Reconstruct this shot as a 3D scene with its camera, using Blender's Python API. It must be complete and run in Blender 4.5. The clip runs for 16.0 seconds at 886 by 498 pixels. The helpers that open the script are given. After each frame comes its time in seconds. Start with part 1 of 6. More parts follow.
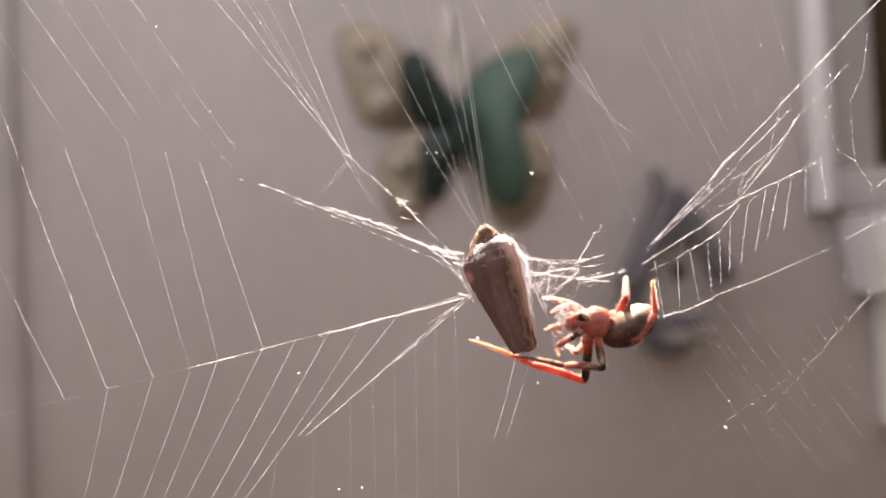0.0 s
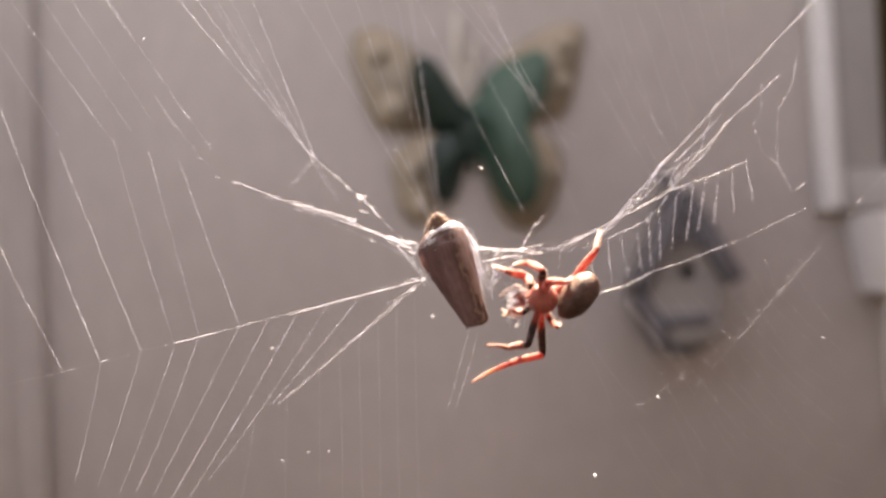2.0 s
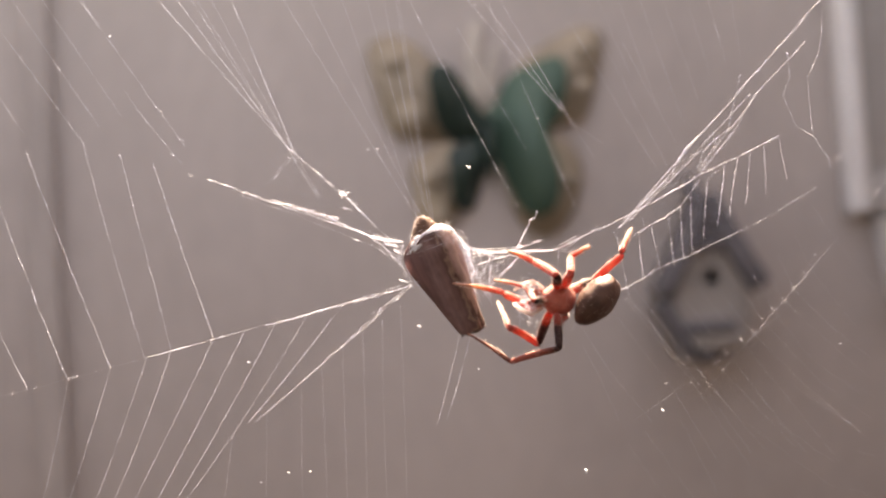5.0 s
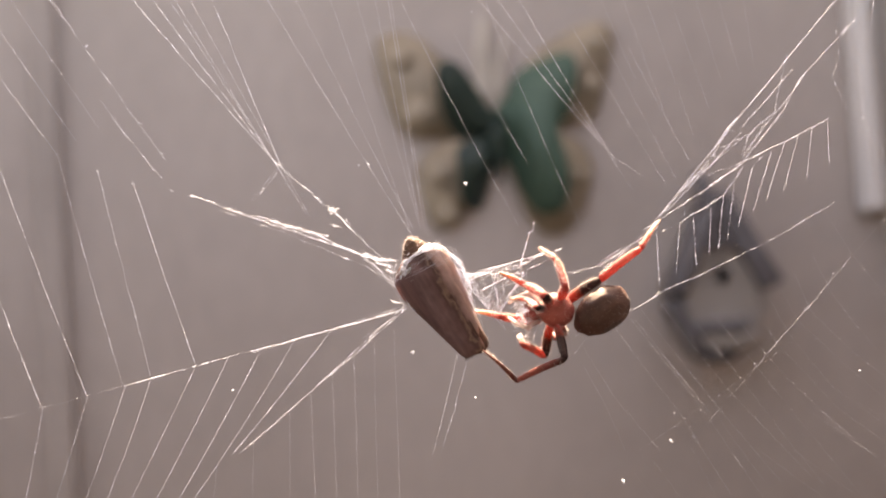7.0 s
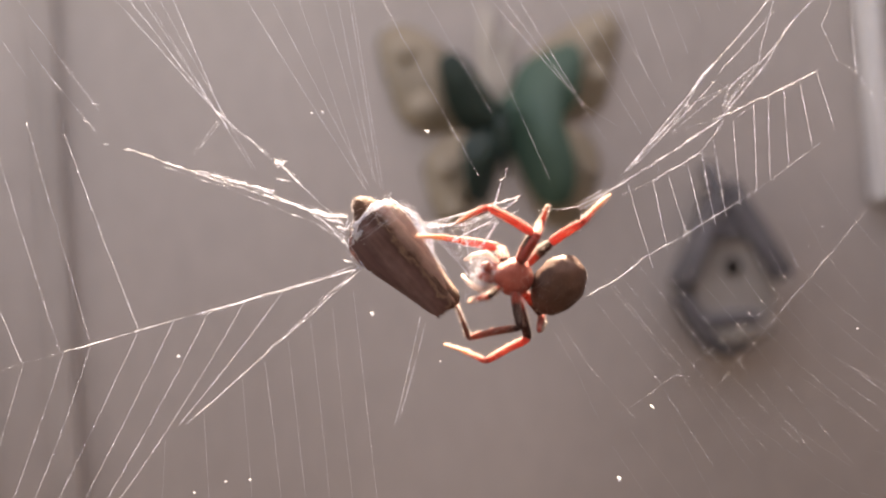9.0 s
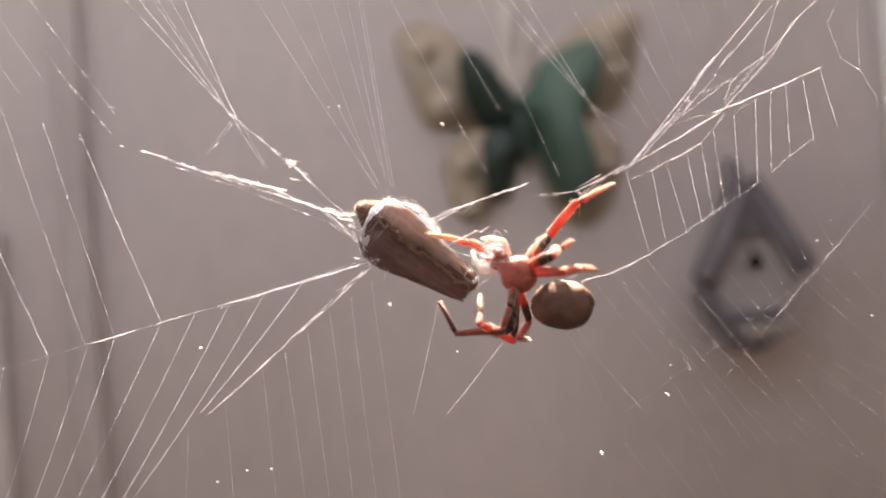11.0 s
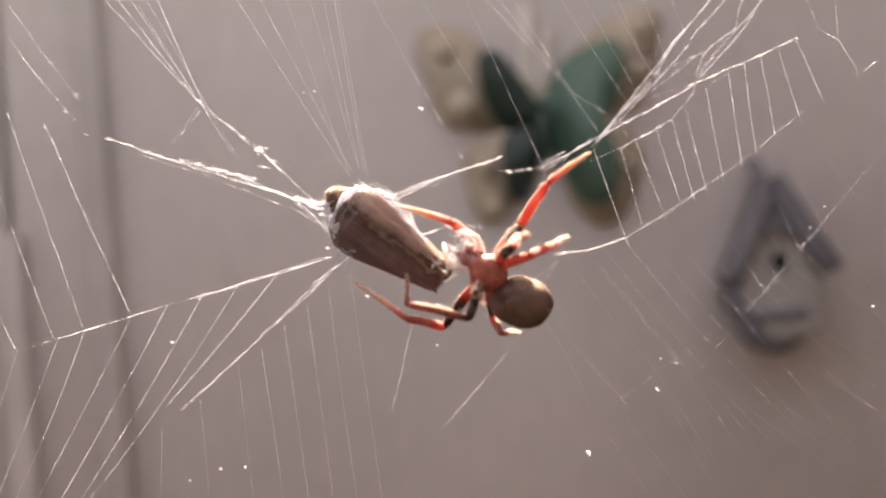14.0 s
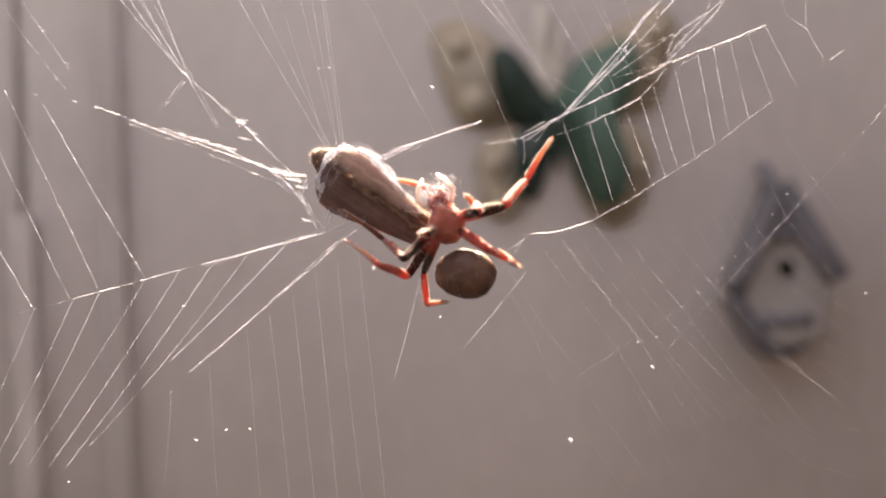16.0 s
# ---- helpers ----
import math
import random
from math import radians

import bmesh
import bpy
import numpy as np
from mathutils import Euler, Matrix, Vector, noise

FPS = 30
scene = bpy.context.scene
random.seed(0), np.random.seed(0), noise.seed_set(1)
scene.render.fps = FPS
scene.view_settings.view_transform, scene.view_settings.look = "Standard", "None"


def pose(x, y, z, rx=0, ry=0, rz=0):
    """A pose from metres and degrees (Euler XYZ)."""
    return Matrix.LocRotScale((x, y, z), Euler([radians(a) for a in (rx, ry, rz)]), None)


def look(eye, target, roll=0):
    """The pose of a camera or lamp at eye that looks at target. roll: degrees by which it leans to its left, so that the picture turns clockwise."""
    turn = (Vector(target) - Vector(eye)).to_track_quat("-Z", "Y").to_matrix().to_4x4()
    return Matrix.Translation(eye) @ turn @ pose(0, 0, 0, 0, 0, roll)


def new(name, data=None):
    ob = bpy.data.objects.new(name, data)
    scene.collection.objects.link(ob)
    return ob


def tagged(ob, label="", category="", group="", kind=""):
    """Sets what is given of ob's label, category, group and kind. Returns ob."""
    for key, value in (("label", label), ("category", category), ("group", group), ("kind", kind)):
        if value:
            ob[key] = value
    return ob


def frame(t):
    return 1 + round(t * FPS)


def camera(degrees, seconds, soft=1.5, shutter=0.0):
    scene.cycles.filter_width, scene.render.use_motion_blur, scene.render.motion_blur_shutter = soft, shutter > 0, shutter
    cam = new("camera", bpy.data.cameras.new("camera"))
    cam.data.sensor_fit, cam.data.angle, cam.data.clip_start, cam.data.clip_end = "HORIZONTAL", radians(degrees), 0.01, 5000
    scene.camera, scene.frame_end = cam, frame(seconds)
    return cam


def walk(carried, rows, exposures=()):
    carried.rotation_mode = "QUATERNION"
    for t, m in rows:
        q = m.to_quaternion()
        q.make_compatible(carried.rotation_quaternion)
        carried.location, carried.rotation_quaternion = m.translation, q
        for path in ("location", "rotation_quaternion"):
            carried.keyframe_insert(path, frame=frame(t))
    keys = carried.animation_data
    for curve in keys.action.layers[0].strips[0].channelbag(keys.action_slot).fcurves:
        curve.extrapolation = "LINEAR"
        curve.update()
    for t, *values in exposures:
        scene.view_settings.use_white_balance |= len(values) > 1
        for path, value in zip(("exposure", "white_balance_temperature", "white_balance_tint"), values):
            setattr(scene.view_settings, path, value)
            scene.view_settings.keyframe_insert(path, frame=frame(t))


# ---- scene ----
# ---- camera ----
cam = camera(44.8, 16.0, soft=1.9)
cam.data.dof.use_dof = True
cam.data.dof.focus_distance = 0.187
cam.data.dof.aperture_fstop = 12.5
cam.data.dof.aperture_blades = 0
walk(cam, [
    (0, pose(-0.0229, -0.0021, 1.5015, 91.36, 2.65, -3.31)),
    (0.5, pose(-0.0214, -0.0107, 1.5005, 91.47, 2.63, -3.16)),
    (1, pose(-0.0144, -0.0221, 1.5050, 91.33, 2.84, -2.84)),
    (1.5, pose(-0.0081, -0.0225, 1.5015, 91.61, 2.92, -2.42)),
    (2, pose(-0.0107, -0.0240, 1.4975, 91.64, 2.86, -2.04)),
    (2.5, pose(-0.0079, -0.0236, 1.4958, 91.82, 2.94, -1.81)),
    (3, pose(-0.0095, -0.0245, 1.4954, 91.96, 2.92, -1.56)),
    (3.5, pose(-0.0052, -0.0213, 1.4962, 92.16, 3.35, -1.31)),
    (4, pose(-0.0064, -0.0185, 1.4942, 92.31, 3.61, -0.99)),
    (6.5, pose(0.0023, -0.0009, 1.4989, 92.14, 3.55, -0.19)),
    (7, pose(-0.0001, 0.0002, 1.4998, 92.06, 3.66, -0.02)),
    (7.5, pose(0.0034, 0.0056, 1.4945, 92.06, 3.38, 0.05)),
    (8, pose(0.0044, 0.0089, 1.4939, 92.26, 3.82, 0.19)),
    (8.5, pose(0.0093, 0.0146, 1.4919, 92.26, 3.97, 0.37)),
    (9, pose(0.0090, 0.0145, 1.4919, 92.21, 4.24, 0.78)),
    (11.5, pose(0.0114, 0.0121, 1.4912, 92.20, 4.76, 2.28)),
    (12, pose(0.0114, 0.0180, 1.4872, 92.28, 4.76, 2.55)),
    (12.5, pose(0.0145, 0.0198, 1.4857, 92.24, 4.58, 2.78)),
    (13, pose(0.0202, 0.0220, 1.4871, 92.28, 4.56, 3.06)),
    (13.5, pose(0.0227, 0.0201, 1.4877, 92.33, 4.33, 3.36)),
    (14, pose(0.0193, 0.0197, 1.4888, 92.51, 4.93, 3.56)),
    (14.5, pose(0.0198, 0.0211, 1.4867, 92.62, 4.89, 3.67)),
    (15, pose(0.0202, 0.0172, 1.4861, 92.56, 4.35, 3.83)),
    (15.5, pose(0.0214, 0.0179, 1.4853, 92.55, 4.01, 3.96)),
    (16, pose(0.0264, 0.0149, 1.4842, 92.48, 2.98, 4.24)),
], exposures=[(0.0, 3.17, 10250, 16), (16.0, 3.17, 10250, 16)])

# ---- daylight: high sun from behind the wall, open sky ----
SUN_ELEVATION, SUN_SIDE = 60.0, 4.0
world = bpy.data.worlds.new("world")
scene.world = world
world.use_nodes = True
sky = world.node_tree.nodes.new("ShaderNodeTexSky")
sky.sky_type, sky.sun_disc = "NISHITA", False
sky.sun_elevation, sky.sun_rotation = radians(SUN_ELEVATION), radians(SUN_SIDE)
background = world.node_tree.nodes["Background"]
sky.air_density, sky.dust_density, sky.ozone_density = 0.7, 5.0, 0.6
background.inputs[1].default_value = 0.1
world.node_tree.links.new(sky.outputs[0], background.inputs[0])
sun = new("sun", bpy.data.lights.new("sun", "SUN"))
sun.data.energy, sun.data.angle, sun.data.color = 5.0, radians(0.6), (1.0, 0.965, 0.92)
sun_way = Vector((math.sin(radians(SUN_SIDE)) * math.cos(radians(SUN_ELEVATION)),
                  math.cos(radians(SUN_SIDE)) * math.cos(radians(SUN_ELEVATION)),
                  math.sin(radians(SUN_ELEVATION))))
sun.matrix_world = look(sun_way * 20, (0, 0, 0))


# ---- materials ----
def paint(name, colour, second, rough=0.6, scale=8.0, fine=120.0, bump=0.2, metal=0.0, through_light=0.0, coords="Object", stretch=(1, 1, 1), depth=0.002):
    """A surface with broad stains, fine grain and relief; through_light: the share of light that passes through."""
    mat = bpy.data.materials.new(name)
    mat.use_nodes = True
    nodes, links = mat.node_tree.nodes, mat.node_tree.links
    shader, out = nodes["Principled BSDF"], nodes["Material Output"]
    where, scaled = nodes.new("ShaderNodeTexCoord"), nodes.new("ShaderNodeMapping")
    scaled.inputs["Scale"].default_value = stretch
    links.new(where.outputs[coords], scaled.inputs[0])
    broad, grain = nodes.new("ShaderNodeTexNoise"), nodes.new("ShaderNodeTexNoise")
    broad.inputs["Scale"].default_value, grain.inputs["Scale"].default_value = scale, fine
    broad.inputs["Detail"].default_value = 5
    for n in (broad, grain):
        links.new(scaled.outputs[0], n.inputs["Vector"])
    both = nodes.new("ShaderNodeMath")
    both.operation = "MULTIPLY_ADD"
    both.inputs[1].default_value = 0.35
    links.new(grain.outputs[0], both.inputs[0])
    links.new(broad.outputs[0], both.inputs[2])
    ramp = nodes.new("ShaderNodeValToRGB")
    ramp.color_ramp.elements[0].position, ramp.color_ramp.elements[1].position = 0.45, 0.9
    ramp.color_ramp.elements[0].color, ramp.color_ramp.elements[1].color = (*colour, 1), (*second, 1)
    links.new(both.outputs[0], ramp.inputs[0])
    links.new(ramp.outputs[0], shader.inputs["Base Color"])
    shader.inputs["Roughness"].default_value, shader.inputs["Metallic"].default_value = rough, metal
    if bump:
        relief = nodes.new("ShaderNodeBump")
        relief.inputs["Strength"].default_value, relief.inputs["Distance"].default_value = bump, depth
        links.new(both.outputs[0], relief.inputs["Height"])
        links.new(relief.outputs[0], shader.inputs["Normal"])
    if through_light:
        glow, mix = nodes.new("ShaderNodeBsdfTranslucent"), nodes.new("ShaderNodeMixShader")
        links.new(ramp.outputs[0], glow.inputs[0])
        mix.inputs[0].default_value = through_light
        links.new(shader.outputs[0], mix.inputs[1])
        links.new(glow.outputs[0], mix.inputs[2])
        links.new(mix.outputs[0], out.inputs[0])
    return mat


def banded(name, stops, rough=0.62, through_light=0.45, length=0.008):
    """Leg skin whose colour changes from the joint to the far end."""
    mat = paint(name, (0.5, 0.5, 0.5), (0.5, 0.5, 0.5), rough, 500, 3000, 0.3, through_light=through_light, depth=0.0001)
    mat.node_tree.nodes["Principled BSDF"].inputs["Specular IOR Level"].default_value = 0.25
    nodes, links = mat.node_tree.nodes, mat.node_tree.links
    where = [n for n in nodes if n.type == "TEX_COORD"][0]
    split, ramp = nodes.new("ShaderNodeSeparateXYZ"), nodes.new("ShaderNodeValToRGB")
    along, wobble = nodes.new("ShaderNodeMath"), nodes.new("ShaderNodeMath")
    links.new(where.outputs["Object"], split.inputs[0])
    along.operation, along.inputs[1].default_value = "DIVIDE", length
    links.new(split.outputs["Z"], along.inputs[0])
    broad = [n for n in nodes if n.type == "TEX_NOISE"][0]
    wobble.operation, wobble.inputs[1].default_value = "MULTIPLY_ADD", 0.14
    links.new(broad.outputs[0], wobble.inputs[0])
    links.new(along.outputs[0], wobble.inputs[2])
    links.new(wobble.outputs[0], ramp.inputs[0])
    while len(ramp.color_ramp.elements) < len(stops):
        ramp.color_ramp.elements.new(0.5)
    for e, (p, c) in zip(ramp.color_ramp.elements, stops):
        e.position, e.color = p, (*c, 1)
    shader = nodes["Principled BSDF"]
    links.new(ramp.outputs[0], shader.inputs["Base Color"])
    for n in nodes:
        if n.type == "BSDF_TRANSLUCENT":
            links.new(ramp.outputs[0], n.inputs[0])
    return mat


def wing_skin(name, span, bands, through_light):
    """Moth wing: bands of colour from the ridge outwards, ragged at their edges, with fine streaks along the wing. span: metres from ridge to rim, signed."""
    mat = paint(name, (0.5, 0.5, 0.5), (0.5, 0.5, 0.5), 0.7, 260, 1500, 0.14, stretch=(1.4, 1.4, 0.35), through_light=through_light, depth=0.0003)
    nodes, links = mat.node_tree.nodes, mat.node_tree.links
    where, broad = [n for n in nodes if n.type == "TEX_COORD"][0], [n for n in nodes if n.type == "TEX_NOISE"][0]
    split, across, ragged = nodes.new("ShaderNodeSeparateXYZ"), nodes.new("ShaderNodeMath"), nodes.new("ShaderNodeMath")
    links.new(where.outputs["Object"], split.inputs[0])
    across.operation, across.inputs[1].default_value = "DIVIDE", span
    links.new(split.outputs["X"], across.inputs[0])
    blots = nodes.new("ShaderNodeTexNoise")
    blots.inputs["Scale"].default_value, blots.inputs["Detail"].default_value = 420, 4
    links.new(where.outputs["Object"], blots.inputs["Vector"])
    ragged.operation, ragged.inputs[1].default_value = "MULTIPLY_ADD", 0.62
    links.new(blots.outputs[0], ragged.inputs[0])
    links.new(across.outputs[0], ragged.inputs[2])
    ramp = nodes.new("ShaderNodeValToRGB")
    while len(ramp.color_ramp.elements) < len(bands):
        ramp.color_ramp.elements.new(0.5)
    for e, (at, c) in zip(ramp.color_ramp.elements, bands):
        e.position, e.color = at, (*c, 1)
    links.new(ragged.outputs[0], ramp.inputs[0])
    streaks = nodes.new("ShaderNodeTexNoise")
    streaks.inputs["Scale"].default_value, streaks.inputs["Detail"].default_value = 1500, 4
    long_way = nodes.new("ShaderNodeMapping")
    long_way.inputs["Scale"].default_value = (1, 1, 0.09)
    links.new(where.outputs["Object"], long_way.inputs[0])
    links.new(long_way.outputs[0], streaks.inputs["Vector"])
    tone, mixed = nodes.new("ShaderNodeMapRange"), nodes.new("ShaderNodeMix")
    tone.inputs["From Min"].default_value, tone.inputs["From Max"].default_value = 0.75, 1.25
    tone.inputs["To Min"].default_value, tone.inputs["To Max"].default_value = 0.82, 1.18
    patches = nodes.new("ShaderNodeMath")
    patches.operation = "ADD"
    links.new(streaks.outputs[0], patches.inputs[0])
    links.new(broad.outputs[0], patches.inputs[1])
    links.new(patches.outputs[0], tone.inputs["Value"])
    mixed.data_type, mixed.blend_type = "RGBA", "MULTIPLY"
    mixed.inputs["Factor"].default_value = 1.0
    links.new(ramp.outputs[0], mixed.inputs["A"])
    links.new(tone.outputs["Result"], mixed.inputs["B"])
    links.new(mixed.outputs["Result"], nodes["Principled BSDF"].inputs["Base Color"])
    nodes["Principled BSDF"].inputs["Specular IOR Level"].default_value = 0.3
    for n in nodes:
        if n.type == "BSDF_TRANSLUCENT":
            links.new(mixed.outputs["Result"], n.inputs[0])
    return mat


RED, ORANGE, DARK, PALE = (0.52, 0.125, 0.112), (0.58, 0.20, 0.165), (0.045, 0.021, 0.021), (0.66, 0.43, 0.36)
SILK = paint("silk", (0.71, 0.745, 0.86), (0.82, 0.85, 0.95), 0.25, 300, 4000, 0.0, through_light=0.45)
SILK_WOOL = paint("silk_wool", (0.72, 0.75, 0.85), (0.83, 0.85, 0.94), 0.5, 400, 3000, 0.2, through_light=0.4, depth=0.0001)
WALL = paint("wall_paint", (0.37, 0.318, 0.29), (0.49, 0.425, 0.39), 0.75, 2.6, 60, 0.3, stretch=(1, 1, 0.45))
GAP = paint("weathered_strip", (0.36, 0.312, 0.287), (0.45, 0.392, 0.36), 0.85, 6, 90, 0.3)
TRIM = paint("white_trim", (0.72, 0.69, 0.68), (0.84, 0.81, 0.79), 0.45, 5, 80, 0.1)
CASING = paint("grey_casing", (0.33, 0.30, 0.28), (0.40, 0.37, 0.35), 0.6, 5, 80, 0.15)
DARK_GLASS = paint("dark_glass", (0.075, 0.055, 0.028), (0.105, 0.08, 0.042), 0.25, 3, 40, 0.0)
TAN = paint("tan_wing", (0.235, 0.182, 0.13), (0.35, 0.282, 0.205), 0.55, 22, 160, 0.2)
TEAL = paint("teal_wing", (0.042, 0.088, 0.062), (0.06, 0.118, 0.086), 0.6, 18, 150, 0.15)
FEELER = paint("pale_feeler", (0.42, 0.365, 0.31), (0.52, 0.46, 0.395), 0.55, 30, 160, 0.1)
SPOT = paint("cream_spot", (0.30, 0.24, 0.175), (0.37, 0.30, 0.225), 0.55, 30, 160, 0.1)
IRON_AND_SHADED_WING = paint("dark_green_iron_and_shaded_wing", (0.018, 0.04, 0.033), (0.03, 0.058, 0.048), 0.45, 30, 150, 0.2)
SLATE = paint("blue_grey_roof", (0.095, 0.088, 0.096), (0.145, 0.135, 0.145), 0.6, 24, 160, 0.25)
WHITEWASH = paint("whitewashed_board", (0.27, 0.24, 0.222), (0.36, 0.322, 0.30), 0.65, 20, 140, 0.25)
SHADE = paint("light_blocker_dark", (0.019, 0.017, 0.0175), (0.028, 0.025, 0.026), 0.8, 3, 60, 0.3)
DARK_GROUND = paint("dark_unseen_ground", (0.045, 0.04, 0.034), (0.075, 0.066, 0.056), 0.9, 1.5, 40, 0.4)
WING = wing_skin("moth_wing", -0.0065, [(0.22, (0.13, 0.072, 0.066)), (0.30, (0.36, 0.255, 0.21)), (0.38, (0.185, 0.11, 0.105)), (0.55, (0.24, 0.15, 0.15)), (0.78, (0.31, 0.208, 0.215)), (1.0, (0.24, 0.15, 0.155))], 0.02)
# mottled bands are its own; the pale outer pink paints in sunlight from behind
WING_SUNLIT = wing_skin("moth_wing_sunlit", 0.0039, [(0.12, (0.075, 0.04, 0.034)), (0.28, (0.30, 0.205, 0.16)), (0.38, (0.14, 0.085, 0.07)), (0.55, (0.42, 0.305, 0.28)), (0.9, (0.62, 0.49, 0.46)), (1.0, (0.5, 0.38, 0.36))], 0.25)
FUR = paint("moth_fur", (0.06, 0.03, 0.024), (0.15, 0.085, 0.065), 0.8, 500, 3000, 0.6, through_light=0.12, depth=0.0003)
SHELL = paint("spider_carapace", (0.28, 0.066, 0.058), (0.47, 0.145, 0.125), 0.5, 300, 1800, 0.6, through_light=0.12, depth=0.0002)
BELLY = paint("spider_abdomen", (0.14, 0.07, 0.056), (0.042, 0.018, 0.016), 0.5, 120, 700, 0.2, through_light=0.08, depth=0.0003)
HAIR = paint("pale_hair", (0.66, 0.57, 0.57), (0.84, 0.77, 0.77), 0.5, 400, 2000, 0.0, through_light=0.5)
FEMUR = banded("leg_upper", [(0.12, RED), (0.42, (0.3, 0.05, 0.03)), (0.55, DARK), (0.98, DARK)], length=0.0075)
FEMUR_LIGHT = banded("leg_upper_light", [(0.1, DARK), (0.35, RED), (0.95, RED)], length=0.006)
TIBIA = banded("leg_middle", [(0.1, RED), (0.5, RED), (0.75, ORANGE), (0.95, RED)], length=0.009)
TARSUS = banded("leg_lower", [(0.15, RED), (0.35, ORANGE), (0.6, (0.66, 0.32, 0.19)), (0.95, PALE)], length=0.009)
# darker copies for one leg, with its shade painted into the skin
TIBIA_SHADED = banded("leg_middle_shaded", [(0.1, DARK), (0.35, (0.22, 0.064, 0.052)), (0.95, (0.33, 0.095, 0.08))], through_light=0.3, length=0.009)
TARSUS_SHADED = banded("leg_lower_shaded", [(0.1, (0.16, 0.05, 0.042)), (0.5, (0.22, 0.08, 0.064)), (0.95, (0.3, 0.14, 0.11))], through_light=0.3, length=0.009)


# ---- mesh helpers ----
def mesh_of(name, bm, material, smooth=True, extra=None):
    data = bpy.data.meshes.new(name)
    for f in bm.faces:
        f.smooth = smooth
    bm.to_mesh(data)
    bm.free()
    data.materials.append(material)
    if extra:
        data.materials.append(extra)
    return data


def part(name, bm, material, parent, label="", smooth=True, extra=None):
    ob = new(name, mesh_of(name, bm, material, smooth, extra))
    ob.parent = parent
    return tagged(ob, label)


def thing(name, label, category, group="", kind="", at=None):
    ob = new(name)
    ob.empty_display_size = 0.01
    if at:
        ob.matrix_basis = at
    return tagged(ob, label, category, group, kind)


def box(bm, x0, x1, y0, y1, z0, z1, bevel=0.0):
    made = bmesh.ops.create_cube(bm, size=1)["verts"]
    for v in made:
        v.co = Vector(((x0 + x1) / 2 + v.co.x * (x1 - x0), (y0 + y1) / 2 + v.co.y * (y1 - y0), (z0 + z1) / 2 + v.co.z * (z1 - z0)))
    if bevel:
        edges = list({e for v in made for e in v.link_edges})
        bmesh.ops.bevel(bm, geom=edges, offset=bevel, segments=2, affect="EDGES", profile=0.5)
    return bm


def one_box(*size, bevel=0.0):
    return box(bmesh.new(), *size, bevel)


def tube(bm, points, radii, sides=6):
    """A round bar along points, closed at both ends."""
    points = [Vector(p) for p in points]
    rings = []
    side = None
    for i, p in enumerate(points):
        way = (points[min(i + 1, len(points) - 1)] - points[max(i - 1, 0)]).normalized()
        if side is None:
            side = way.orthogonal().normalized()
        side = (side - way * side.dot(way)).normalized()
        up = way.cross(side)
        rings.append([bm.verts.new(p + (side * math.cos(a) + up * math.sin(a)) * radii[i])
                      for a in (k * math.tau / sides for k in range(sides))])
    for a, b in zip(rings, rings[1:]):
        for k in range(sides):
            bm.faces.new((a[k], a[(k + 1) % sides], b[(k + 1) % sides], b[k]))
    bm.faces.new(rings[0][::-1])
    bm.faces.new(rings[-1])
    return bm


def slab(outline, y0, y1):
    """A plate cut to an outline of (x, z), from y0 to y1."""
    bm = bmesh.new()
    front = [bm.verts.new((x, y0, z)) for x, z in outline]
    back = [bm.verts.new((x, y1, z)) for x, z in outline]
    bm.faces.new(front)
    bm.faces.new(back[::-1])
    n = len(outline)
    for i in range(n):
        bm.faces.new((front[i], back[i], back[(i + 1) % n], front[(i + 1) % n]))
    bmesh.ops.recalc_face_normals(bm, faces=bm.faces)
    return bm


def curve_through(knots, steps=6):
    """A closed smooth outline through knots."""
    out, n = [], len(knots)
    for i in range(n):
        a, b, c, d = (Vector(knots[(i + k) % n]) for k in (-1, 0, 1, 2))
        for s in range(steps):
            t = s / steps
            out.append(tuple(0.5 * ((2 * b) + (c - a) * t + (2 * a - 5 * b + 4 * c - d) * t * t + (3 * b - a - 3 * c + d) * t ** 3)))
    return out


def spike(bm, at, way, long, thick=0.00004):
    """A hair: a slim three-sided spike."""
    side = way.orthogonal().normalized()
    up = way.cross(side)
    base = [bm.verts.new(at + (side * math.cos(a) + up * math.sin(a)) * thick) for a in (0, 2.094, 4.189)]
    tip = bm.verts.new(at + way * long)
    for k in range(3):
        bm.faces.new((base[k], base[(k + 1) % 3], tip)).material_index = 1


# ---- the wall and the ground ----
WALL_Y = 1.2
# ground out of view, kept dark so little light bounces up the wall
ground = tagged(new("ground", mesh_of("ground", one_box(-60, 60, -60, 60, -0.2, 0.0), DARK_GROUND, False)), "unseen ground below the wall, dark to cut bounced light", "ground", kind="structure")
wall_north = thing("wall_north", "warm grey painted board wall, dull and slightly stained", "wall", kind="structure")
BOARD_EDGES = [-5.0, -4.2, -3.4, -2.6, -1.8, -1.1, -0.535, -0.43, 0.70, 1.3, 2.1, 2.9, 3.7, 4.5]
part("backing", one_box(-5, 5, WALL_Y + 0.012, WALL_Y + 0.12, 0, 3.2), GAP, wall_north)
for x0, x1 in zip(BOARD_EDGES, BOARD_EDGES[1:]):
    part("board", one_box(x0 + 0.006, x1 - 0.006, WALL_Y, WALL_Y + 0.0115, 0.02, 3.19, bevel=0.002), WALL, wall_north)


def cover_strip(x, z0, z1, width):
    part("cover_strip", one_box(x - width / 2, x + width / 2, WALL_Y - 0.012, WALL_Y - 0.0005, z0, z1, bevel=0.003), GAP, wall_north, "darker weathered cover strip")


cover_strip(-0.43, 0.02, 3.19, 0.03)
